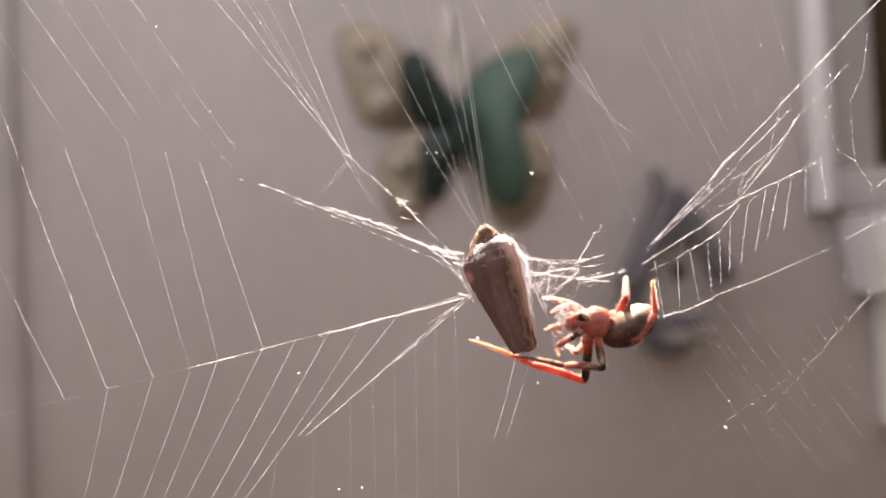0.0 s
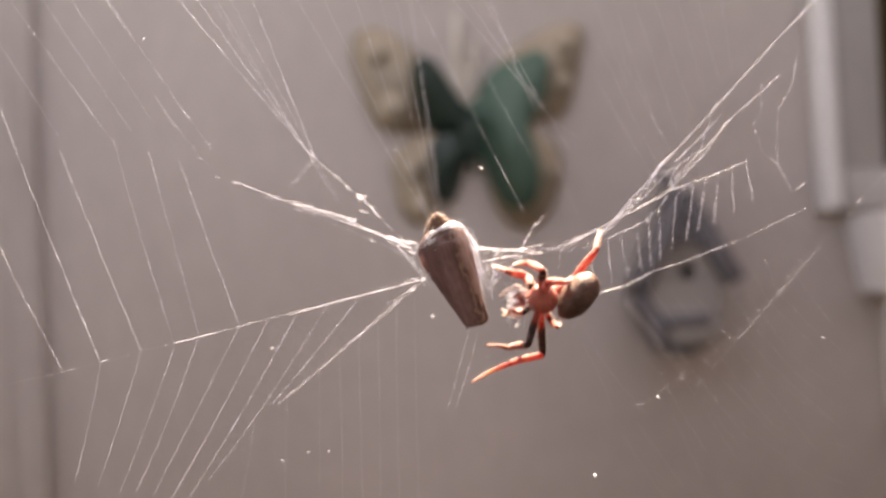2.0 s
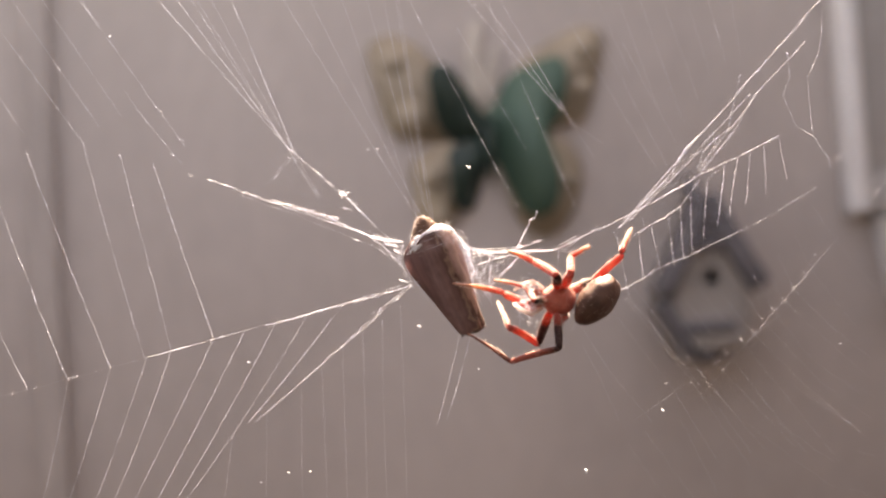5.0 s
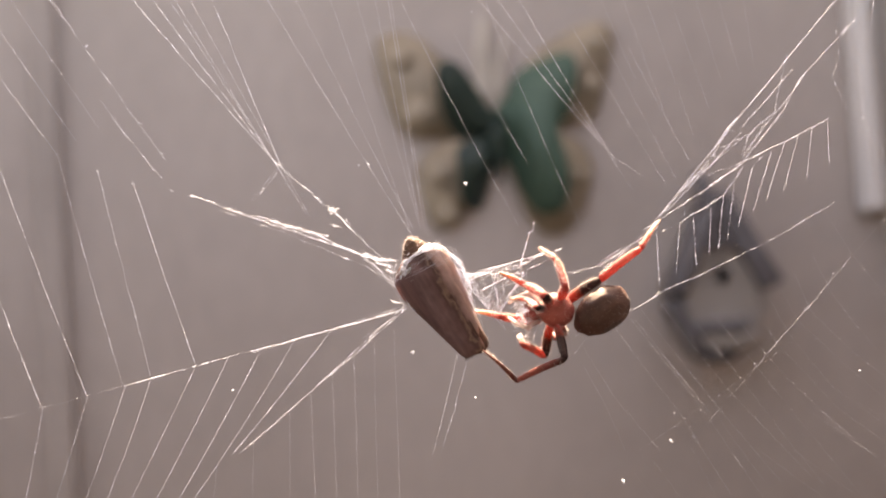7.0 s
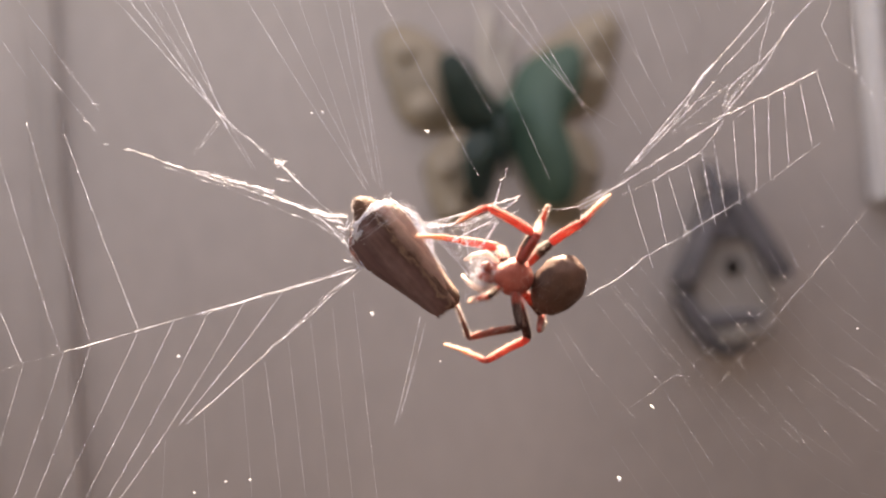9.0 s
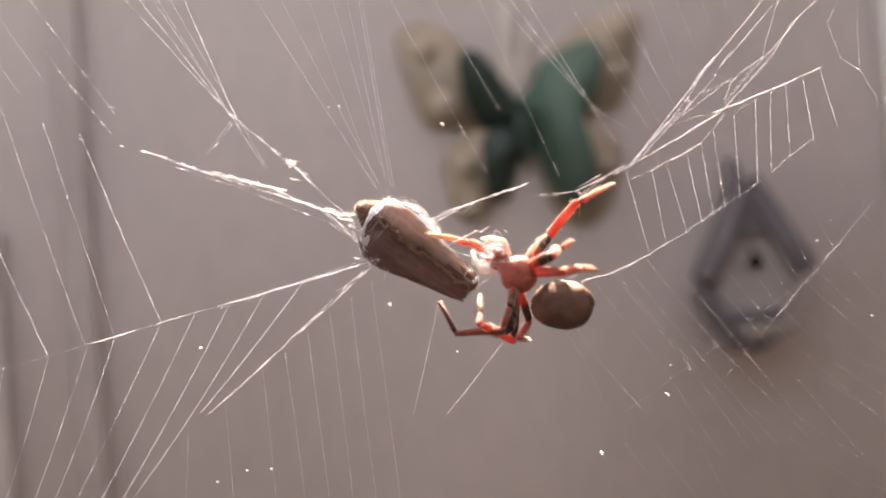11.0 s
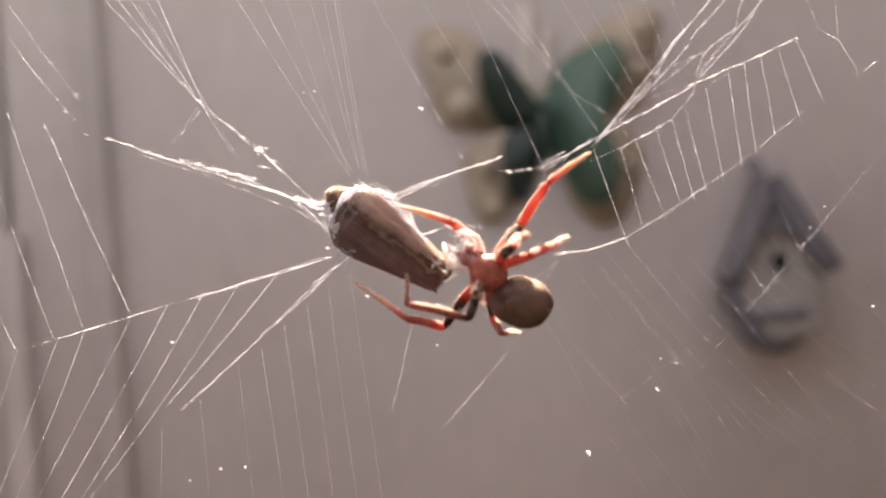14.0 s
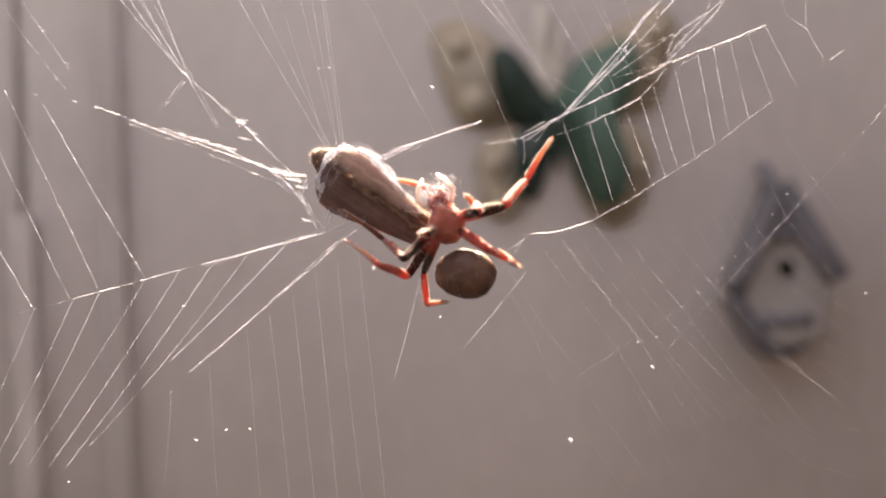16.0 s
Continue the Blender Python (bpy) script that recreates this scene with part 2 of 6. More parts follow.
cover_strip(-0.535, 0.02, 1.60, 0.028)

# side wall out of view, added to keep sky light off this end
blocker_wall_east = tagged(new("blocker_wall_east", mesh_of("blocker_wall_east", one_box(0.84, 1.0, -0.249, 1.199, 0, 2.42), WALL, False)), "plain grey painted side wall, unseen, added to block sky light", "wall", kind="structure")

# unseen wall, added so the lower board wall gets less sky light
blocker_wall_south = tagged(new("blocker_wall_south", mesh_of("blocker_wall_south", one_box(-3.2, 1.0, -0.4, -0.25, 0, 1.95), SHADE, False)), "plain dark wall opposite, unseen, added to block low sky light", "wall", kind="structure")

window_1 = thing("window_1", "painted window frame with white outer bead, dark pane behind", "window", kind="structure")
part("outer_bead", one_box(0.466, 0.487, 1.160, 1.1995, 1.553, 2.4, bevel=0.006), TRIM, window_1, "white painted outer bead")
part("window_frame", one_box(0.4875, 0.541, 1.172, 1.1995, 1.60, 2.4, bevel=0.003), CASING, window_1, "grey painted flat casing")
part("pane", one_box(0.5415, 0.835, 1.190, 1.1995, 1.60, 2.4), DARK_GLASS, window_1, "dark brown window pane")
part("window_sill", one_box(0.4875, 0.836, 1.166, 1.1995, 1.553, 1.5995, bevel=0.003), CASING, window_1, "grey painted sill")
meter_cabinet = thing("meter_cabinet", "white painted cabinet fixed to the wall under the window sill", "cabinet")
part("cabinet_head", slab([(0.498, 1.548), (0.80, 1.548), (0.80, 1.460), (0.512, 1.460)], 1.10, 1.1985), TRIM, meter_cabinet, "", False)
part("cabinet_body", one_box(0.536, 0.80, 1.135, 1.1985, 1.311, 1.4595, bevel=0.004), TRIM, meter_cabinet, "", False)


# ---- butterfly ornament ----
def butterfly():
    ob = thing("butterfly_ornament", "tan and teal metal butterfly ornament hung on the wall", "wall ornament", at=pose(0.0765, WALL_Y - 0.004, 1.66, 0, -1.0, 0))
    outer_left = [(-0.133, 0.117), (-0.121, 0.128), (-0.103, 0.130), (-0.082, 0.120), (-0.063, 0.102), (-0.046, 0.080), (-0.030, 0.046), (-0.024, 0.017), (-0.053, 0.006), (-0.076, 0.008), (-0.105, 0.014), (-0.118, 0.031), (-0.126, 0.060), (-0.132, 0.089)]
    lower_left = [(-0.078, -0.002), (-0.053, 0.004), (-0.025, 0.004), (-0.024, -0.018), (-0.034, -0.055), (-0.051, -0.081), (-0.071, -0.096), (-0.087, -0.084), (-0.094, -0.056), (-0.096, -0.024)]
    outer_right = [(0.006, 0.036), (0.018, 0.067), (0.046, 0.093), (0.072, 0.109), (0.097, 0.120), (0.116, 0.124), (0.130, 0.117), (0.133, 0.101), (0.126, 0.073), (0.115, 0.039), (0.103, 0.018), (0.079, 0.012), (0.047, 0.006), (0.010, 0.007)]
    lower_right = [(0.009, 0.001), (0.047, 0.006), (0.072, 0.001), (0.089, -0.012), (0.098, -0.036), (0.094, -0.060), (0.083, -0.087), (0.062, -0.107), (0.040, -0.108), (0.020, -0.084), (0.009, -0.039)]
    for outline in (outer_left, lower_left, outer_right, lower_right):
        part("wing", slab(curve_through(outline), -0.004, -0.001), TAN, ob, "tan metal outer wing with pale spots")
    # the bent left wings share the teal paint; their darker coat paints in shade
    inner = [([(-0.099, 0.077), (-0.092, 0.088), (-0.078, 0.087), (-0.061, 0.073), (-0.043, 0.055), (-0.025, 0.037), (-0.007, 0.026), (0.001, -0.007), (-0.023, -0.010), (-0.054, 0.001), (-0.073, 0.018), (-0.089, 0.046)], 32, 28, IRON_AND_SHADED_WING, "teal inner wing bent forward, darkened in colour for its shade"),
             ([(-0.064, -0.010), (-0.034, 0.001), (-0.001, -0.002), (-0.006, -0.022), (-0.014, -0.041), (-0.018, -0.061), (-0.028, -0.078), (-0.047, -0.074), (-0.058, -0.053), (-0.063, -0.031)], 14, 40, IRON_AND_SHADED_WING, "teal inner wing bent forward, darkened in colour for its shade"),
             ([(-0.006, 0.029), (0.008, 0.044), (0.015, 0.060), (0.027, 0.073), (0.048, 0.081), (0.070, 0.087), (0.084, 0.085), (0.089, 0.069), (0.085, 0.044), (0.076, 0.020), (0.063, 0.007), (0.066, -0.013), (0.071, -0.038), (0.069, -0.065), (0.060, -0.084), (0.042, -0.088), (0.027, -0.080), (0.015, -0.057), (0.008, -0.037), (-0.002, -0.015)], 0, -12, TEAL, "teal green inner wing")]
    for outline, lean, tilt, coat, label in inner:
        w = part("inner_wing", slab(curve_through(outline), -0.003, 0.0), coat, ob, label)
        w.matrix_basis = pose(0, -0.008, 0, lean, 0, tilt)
    bm = tube(bmesh.new(), [(-0.008, -0.016, 0.030), (-0.008, -0.018, 0.024), (-0.008, -0.019, 0.008), (-0.007, -0.018, -0.010), (-0.006, -0.016, -0.028), (-0.005, -0.014, -0.048)],
              [0.003, 0.008, 0.011, 0.009, 0.005, 0.002], 12)
    part("body", bm, IRON_AND_SHADED_WING, ob, "dark green metal body")
    for path, radii in (([(-0.010, -0.013, 0.034), (-0.013, -0.014, 0.062), (-0.015, -0.014, 0.095), (-0.010, -0.012, 0.138)], [0.007, 0.013, 0.010, 0.006]),
                        ([(-0.004, -0.013, 0.034), (0.001, -0.014, 0.058), (0.005, -0.014, 0.085), (0.012, -0.012, 0.112)], [0.006, 0.009, 0.006, 0.003])):
        part("feeler", tube(bmesh.new(), path, radii, 8), FEELER, ob, "pale metal feeler").scale = (1, 0.35, 1)
    for x, z, r in ((-0.104, 0.100, 0.015), (-0.090, 0.036, 0.018), (-0.071, -0.034, 0.016), (-0.066, -0.080, 0.014), (0.112, 0.099, 0.012), (0.106, 0.054, 0.011), (0.084, -0.049, 0.010)):
        disc = [(x + r * math.cos(a), z + r * math.sin(a)) for a in (k * math.tau / 20 for k in range(20))]
        part("spot", slab(disc, -0.0055, -0.0042), SPOT, ob, "pale cream round spot")
    return ob


butterfly()


# ---- bird house ----
def bird_house():
    ob = thing("bird_house", "small whitewashed wooden bird house with blue-grey roof", "bird house", at=pose(0.2952, WALL_Y - 0.002, 1.4895, 0, -1.0, 0))
    depth = -0.068
    gable = [(-0.024, -0.078), (0.020, -0.078), (0.043, -0.020), (0.0, 0.074), (-0.045, -0.020)]
    # front board with an oval entrance cut out of it
    bm = bmesh.new()
    ring_n = 20
    hole = [(0.0085 * math.cos(a), 0.004 + 0.0105 * math.sin(a)) for a in (k * math.tau / ring_n for k in range(ring_n))]
    rim = []
    for x, z in hole:
        d = Vector((x, z - 0.004)).normalized()
        best = min((t for t in (hit_edge((0, 0.004), d, gable[i], gable[(i + 1) % 5]) for i in range(5)) if t), default=0.05)
        rim.append((d.x * best, 0.004 + d.y * best))
    for y in (depth, depth + 0.006):
        a = [bm.verts.new((x, y, z)) for x, z in hole]
        b = [bm.verts.new((x, y, z)) for x, z in rim]
        for k in range(ring_n):
            bm.faces.new((a[k], a[(k + 1) % ring_n], b[(k + 1) % ring_n], b[k]))
    bmesh.ops.recalc_face_normals(bm, faces=bm.faces)
    part("front_board", bm, WHITEWASH, ob, "", False)
    part("back_board", slab(gable, -0.006, -0.0005), SLATE, ob, "", False)
    bm = one_box(-0.009, 0.003, depth - 0.004, -0.0065, -0.066, 0.0, bevel=0.002)
    part("side_board", bm, SLATE, ob, "blue-grey slanting side board").matrix_basis = pose(-0.049, 0, -0.018, 0, -24, 0)
    for s in (-1, 1):
        thick = 0.0115 if s > 0 else 0.007
        bm = one_box(-thick, thick, depth - 0.016, -0.0005, -0.108, 0.004, bevel=0.003)
        part("roof_board", bm, SLATE, ob, "blue-grey painted roof board").matrix_basis = pose(s * 0.0005, 0, 0.086, 0, -s * 27, 0)
    part("gable_plate", slab([(-0.026, 0.033), (0.026, 0.033), (0.002, 0.082), (-0.002, 0.082)], depth - 0.010, depth - 0.001), SLATE, ob, "blue-grey plate under the ridge", False)
    # dark slab stands in for the shade under the front board
    part("under_front_shade", one_box(-0.034, 0.020, depth - 0.014, depth - 0.0005, -0.056, -0.041, bevel=0.004), SLATE, ob, "dark slab standing in for the shade below the front")
    part("apron", slab(curve_through([(-0.024, -0.057), (0.034, -0.057), (0.030, -0.068), (0.012, -0.073), (-0.018, -0.071)], 3), depth - 0.008, depth - 0.0005), WHITEWASH, ob, "pale curved lower apron")
    part("base_board", slab(curve_through([(-0.030, -0.068), (0.012, -0.074), (0.006, -0.081), (-0.008, -0.086), (-0.022, -0.085)], 3), depth - 0.004, -0.0005), SLATE, ob, "dark rounded base board")
    part("hook", tube(bmesh.new(), [(-0.003, -0.034, 0.080), (-0.003, -0.034, 0.100), (-0.003, -0.018, 0.112), (-0.003, -0.004, 0.114)], [0.010, 0.008, 0.008, 0.006], 8), SLATE, ob)
    return ob


def hit_edge(o, d, a, b):
    """How far from o along d the edge a to b lies, or None."""
    ex, ez = b[0] - a[0], b[1] - a[1]
    det = d[0] * -ez + d[1] * ex
    if abs(det) < 1e-9:
        return None
    ax, az = a[0] - o[0], a[1] - o[1]
    t, s = (ax * -ez + az * ex) / det, (d[0] * az - d[1] * ax) / det
    return t if t > 1e-6 and -1e-6 <= s <= 1 + 1e-6 else None


bird_house()

# ---- the web: threads as (x, z, x, z) in millimetres from the web's middle, in its upright sheet ----
WEB_Y, WEB_Z = 0.1893, 1.5
SPOKES_LOW = [
    (-6.8, -3.5, -34.5, -9.2),
    (-6.8, -3.5, -23.3, -16.1),
    (-39.8, -10.2, -56.7, -13.7),
    (-56.7, -13.7, -90.9, -20.4),
    (-34.5, -9.2, -39.8, -10.2),
    (-23.3, -16.1, -37.3, -26.8),
]
SPOKE_THICK = [
    (-43.3, 18.9, -14, 6.6),
    (-29.5, 13.8, -14, 6.4),
    (-21.7, 10.6, -13.5, 6.1),
    (-14, 6.4, -8.1, 5),
    (-14, 6.1, -9.1, 1.3),
    (-34.9, 15.1, -20.2, 10.4),
    (-43.3, 18.9, -89.3, 34.4),
]
RUNG_SIDE = [
    (-97.6, 27.9, -78.9, -18),
    (-87.8, 33.8, -71.6, -16.5),
    (-76.8, 25.6, -63.6, -14.8),
    (-66.3, 26.8, -57.1, -13.7),
    (-59.6, 24.3, -52.2, -12.3),
    (-53.5, 22.1, -44.2, -10.8),
]
RUNG_HIGH = [
    (-87.8, 33.8, -98.6, 51.2), (-77.3, 29.5, -98.6, 66.8), (-65.8, 26.4, -93, 68.2), (-63.2, 30, -88, 71.6), (-59, 31.8, -84, 73.6), (-62.5, 49.4, -76.5, 72.5),
]
RUNG_UPPER = [(-47.6, 25.5, -59.3, 44.1), (-59.3, 44.1, -71, 62.5), (-48.3, 22.2, -56.5, 33.5), (-53.9, 29.6, -58.5, 37)]
RUNG_LOW = [
    (-71.6, -16.5, -77.7, -40),
    (-63.6, -14.8, -73.3, -41),
    (-56.9, -13.7, -69.1, -42.5),
    (-52.3, -12.6, -65.9, -42.5),
    (-44.2, -10.8, -62.6, -43.5),
    (-38.5, -9.9, -59, -44.2),
    (-32.3, -8.3, -55.7, -44.4),
    (-26.6, -7.5, -51.7, -41.1),
    (-20.2, -6.4, -38.8, -27),
]
RUNG_BASE = [
    (-41.9, -29.4, -45.4, -44.8),
    (-35.2, -25.2, -37.1, -47),
    (-28.5, -20.2, -30.5, -49.3),
    (-24.6, -17.5, -26, -50.6),
    (-20.5, -14.3, -22.1, -52),
    (-16.6, -11.3, -18.9, -53.3),
    (-12.8, -9.4, -14.7, -54.4),
    (-9.2, -7.1, -11.4, -55.4),
]
FAN_KNOT = [
    (-27.9, 23.3, -70.2, 78.8),
    (-27.9, 23.3, -63.8, 78.4),
    (-27.1, 21.4, -59.7, 79.5),
    (-23, 14.2, -55.8, 84.2),
    (-23.5, 14.4, -60.5, 84.4),
    (-27, 22.4, -45.7, 77.9),
    (-27.9, 23.5, -18.3, 14.2),
    (-18.3, 14.2, -9.1, 4.3),
    (-28, 22.5, -32.8, 17.3),
    (-18.3, 14.2, -15.2, 11.9),
]
FAN_HEAD = [
    (-5, 9.5, -44.6, 86),
    (-4.5, 10.2, -36.4, 85),
    (-5, 9.5, -25.7, 84.8),
    (-3.5, 10.9, -18.6, 83.3),
    (-3.3, 10.4, -12.9, 83.3),
    (-2.6, 9.7, -9.6, 83.6),
    (-2.1, 9.3, -8.9, 83.8),
]
FAN_TAIL = [
    (1.7, -12.3, -3.8, -29.7),
    (-8.7, -4.7, -14.9, -8.3),
]
STAY = [(54.9, -18, 72.9, 0), (72.9, 0, 88.9, 16), (46.0, -27, 54.9, -18)]
STAY_LOW = [
    (32.7, -31.1, 62.1, -13),
]
SPOKE_LOWER = [
    (27.3, -6.9, 32.2, -6.8), (32.2, -6.8, 38.2, -5.3), (38.2, -5.3, 47.8, -0.3), (47.8, -0.3, 57.1, 5), (57.1, 5, 67.8, 12.2),
]
FOOT_THREADS = [(22.6, -10.2, 27.5, -7.1), (21.9, -13.6, 27.3, -7.3)]
DRAG = (18.6, -20.9, 7, -32.3)
FAN_RIGHT = [
    (-5.6, 54.2, 13.8, 10.1),
    (4.8, 45.2, 16.5, 20.8),
    (26.1, 44.8, 40.8, 15.7),
    (30.9, 43.6, 42.7, 16.4),
    (35.8, 40.6, 45.2, 19.7),
]
CROSS_FAN = [(-23.8, 32.4, 0, 0), (-19.8, 31.9, -1.2, 1.9), (-16, 32.7, 0.8, -1), (0, 0, 4.4, -7.8), (1.2, -1.5, 6.2, -5.3), (-1.2, 1.9, 1.8, -2.2)]
FAN_FAR = [
    (0.1, 84, 25.1, 9.3),
    (26.8, 64.5, 36.7, 34.8),
    (29.9, 70, 42, 26.6),
    (33.5, 71.4, 46.4, 24.1),
    (39.1, 68, 49.5, 28.6),
    (45.1, 64.5, 52.1, 33),
    (49.7, 62.7, 55.3, 35.2),
    (55.6, 61.7, 58, 36.2),
]
CHAIN = [
    (78.2, 46.1, 76.2, 38.6), (76.2, 38.6, 73.2, 34.3), (73.2, 34.3, 72.7, 27.3), (72.7, 27.3, 72.6, 23.3), (72.6, 23.3, 69.7, 25.5), (69.7, 25.5, 68.1, 31.6),
    (68.1, 31.6, 70.0, 34.6), (70.0, 34.6, 70.2, 39.6), (72.6, 23.3, 74.8, 18.7), (74.8, 18.7, 74.7, 17.0), (75.9, 18.0, 78.1, 19.4),
]
EDGE = [
    (-14, 6.4, -8.1, 5),
    (-13, 6, -9.1, 1.5),
    (-9.3, 1.8, -6.4, -3.3),
    (-8.1, 4.2, -9.3, 1.3),
]
NET = [
    (1.3, 5.3, 5.6, 2.6),
    (5.6, 2.6, 11.7, 1.5),
    (11.7, 1.5, 17.3, 2.2),
    (5.8, -0.3, 12.8, 1.5),
    (6.4, -2.8, 13.3, 1.2),
    (5.1, -5.5, 9.3, -1.3),
    (7.2, 0.5, 6.3, -5),
    (8.8, 0.9, 8.1, -2.9),
    (5, 2.3, 6.7, -7.3),
    (4, 2.9, 5.3, -2.7),
]
CURL = [
    (1.8, 4.1, 17.4, 3.7),
    (12.3, 2.2, 14.7, 5.8),
    (14.7, 5.8, 15.6, 7.6),
    (15.6, 7.6, 16.7, 7.9),
    (16.7, 7.9, 17.2, 9.2),
    (4.9, 0.6, 12.8, 2.1),
    (6.9, -3.4, 12.8, 1.3),
]
CLUMPS = [
    (-18.7, 14.5),
    (-18.4, 11.9),
    (-34.9, 15.3),
    (-36.6, 16.1),
    (-22.9, 11.1),
    (-20.2, 10.3),
    (-13.4, 6.1),
    (-11.3, 5.3),
    (-43.2, 18.7),
    (-27.9, 23.5),
    (-48.1, 26.6),
    (-49.9, 23.9),
    (-46.7, 19.9),
    (-53.5, 21.6),
    (-51.8, 32.2),
    (-15.9, 7.5),
    (-9.2, 3.3),
    (-21.3, 17.1),
    (-8.6, -2.2),
    (-16.6, 12.7),
    (-31.2, 14.2),
    (-28.6, 13.2),
    (-26.0, 12.2),
    (-24.6, 11.9),
    (-39.6, 17.4),
    (-10.2, 4.4),
]
CLUMP_SIZES = [0.95, 0.4, 0.3, 0.28, 0.45, 0.4, 0.6, 0.5, 0.28, 0.3, 0.22, 0.2, 0.22, 0.2, 0.2, 0.45, 0.5, 0.25, 0.5, 0.3, 0.36, 0.42, 0.5, 0.4, 0.24, 0.6]
DRAG_LATE = [(-0.8, 0.3), (8.5, 8.2)]
DRAG_FROM = (-15.3, 7.5)
SPECKS = [
    (-60.9, 46.9),
    (8.2, 48.7),
    (5.2, 17.9),
    (39.3, -24.9),
    (72.6, -19.5),
    (4.5, -19.9),
    (-38.2, -15.9),
    (-11.8, 22.5),
    (-31.9, -36.8),
    (-13.6, 22.5),
    (-6.1, -11.3),
    (-37.1, -38.2),
    (-27.9, -36.8),
    (-59.1, -44.2),
    (38.4, -29.7),
]
# threads of the bundle on the far side of the spider, by the sheet that carries them
STRAND_HIGH = [(32.2, 10.8, 40.5, 19.6), (40.5, 19.6, 50.2, 29.8), (50.2, 29.8, 62.8, 43), (62.8, 43, 71.5, 52.2), (71.5, 52.2, 82.5, 63.2)]
STRAND_TWIN = [
    (32.9, 11.4, 37.5, 15.8), (37.5, 15.8, 43.4, 21.7), (43.4, 21.7, 45.5, 24.5), (34.6, 12.5, 40.4, 17.7), (40.4, 17.7, 48.7, 25.5),
    (58.7, 36.1, 49.1, 26.5), (42.9, 22, 44, 21.7), (44, 21.7, 43, 19.7), (39.4, 16.9, 42.5, 20.4),
]
FLARE = [(45.6, 25.2, 48.5, 28.3), (44.4, 23.7, 46.8, 26.2), (37.1, 15.6, 40, 18.4)]
STRAND_MID = [(50, 18.9, 41, 14.5), (41, 14.5, 30.8, 10)]
ARC = [(50, 18.2, 48.5, 16.5), (48.5, 16.5, 45.7, 13.8), (45.7, 13.8, 42.6, 12.3), (42.6, 12.3, 39.9, 11.4), (37.6, 10.3, 39.9, 11.4)]
DOTTED = [(41.4, 17.3, 45.8, 18.3), (45.8, 18.3, 49.8, 19.1), (37.6, 10.3, 32.1, 8.6), (51.2, 17.7, 53.4, 19.3), (53.4, 19.3, 55.3, 20.2), (46, 21.9, 51.7, 23.8)]
SPUR = [(50, 19.1, 54.8, 20.6), (54.8, 20.6, 57.5, 21.3), (57.5, 21.3, 63.1, 23.2), (63.1, 23.2, 66.4, 24.5)]
CLIMB = [
    (50, 19.1, 54.6, 23.3), (54.6, 23.3, 58.9, 27.4), (58.9, 27.4, 62.3, 32), (62.3, 32, 67.5, 36.1), (67.5, 36.1, 74.1, 41.2), (50.2, 19.9, 55.4, 25.2),
    (55.4, 25.2, 59.6, 28.9), (59.6, 28.9, 63.8, 33.1), (49.9, 20.2, 51.5, 23.3), (51.5, 23.3, 53.1, 24.7), (53.1, 24.7, 57.1, 27), (57.1, 27, 57.8, 29.5),
    (57.8, 29.5, 60.9, 36.7), (41.4, 17.6, 51.7, 24), (48.8, 25, 51.8, 23.3), (51.8, 23.3, 52.9, 24.5), (38.4, 12.8, 38.4, 10.6), (38.4, 10.6, 37.6, 10.3),
]
RUNG_RIGHT = [
    (33.1, 10.3, 38, -5.2), (37.3, 10.1, 40.4, -2.7), (39.8, 10.8, 44.2, -1.7), (43.2, 12.2, 46.8, -0.3), (45.7, 13.8, 49, 0.7), (47.9, 15.4, 51.1, 1.7),
    (51.5, 17.8, 53.9, 3.2), (55.2, 20, 57.1, 5.2), (57.8, 21.1, 59.5, 7), (60.4, 22.2, 62.7, 9), (63.2, 23.4, 66.8, 11.3), (66.1, 24.3, 70.5, 14),
]
# slanting spiral threads below the lower spoke, and the glints where they cross a spoke too thin to see
SLANT_NEAR = [
    (24.3, -12, 29.6, -22), (29.6, -22, 37, -31.9), (24.5, -16.2, 27.7, -22.8), (27.7, -22.8, 30.7, -31.3), (30.3, -9.2, 41.2, -25.6), (41.2, -25.6, 49, -40.2),
    (33.4, -8, 45.3, -25.1), (45.3, -25.1, 55.2, -41.9), (35.3, -6.3, 47.2, -23.7), (47.2, -23.7, 58.1, -38.5), (38.6, -5, 49.9, -21.6), (49.9, -21.6, 63.5, -37.9),
    (43.5, -6.9, 52.3, -19.8), (52.3, -19.8, 66, -39.9), (48, -7.7, 55.1, -17.4), (55.1, -17.4, 72.1, -41.6),
]
SLANT_FAR = [
    (52, -8.5, 57.1, -15.7), (57.1, -15.7, 64.6, -24.6), (64.6, -24.6, 77.3, -37.2), (54.9, -5.9, 59.3, -13.8), (59.3, -13.8, 69, -25.8), (69, -25.8, 78.7, -33.9),
    (58.2, -4.8, 61.4, -11.9), (61.4, -11.9, 68.4, -22), (68.4, -22, 79, -30.8), (60.9, -4.5, 63.4, -10), (63.4, -10, 73.8, -21), (73.8, -21, 79.4, -26.3),
    (63.4, -1.5, 65.6, -8.1), (65.6, -8.1, 72.5, -16.1), (72.5, -16.1, 79.7, -22.4), (66.8, 1.9, 70.2, -6.1), (70.2, -6.1, 77.3, -16.4), (70.9, 7.1, 74, 1.3), (74, 1.3, 81.5, -9.3),
]
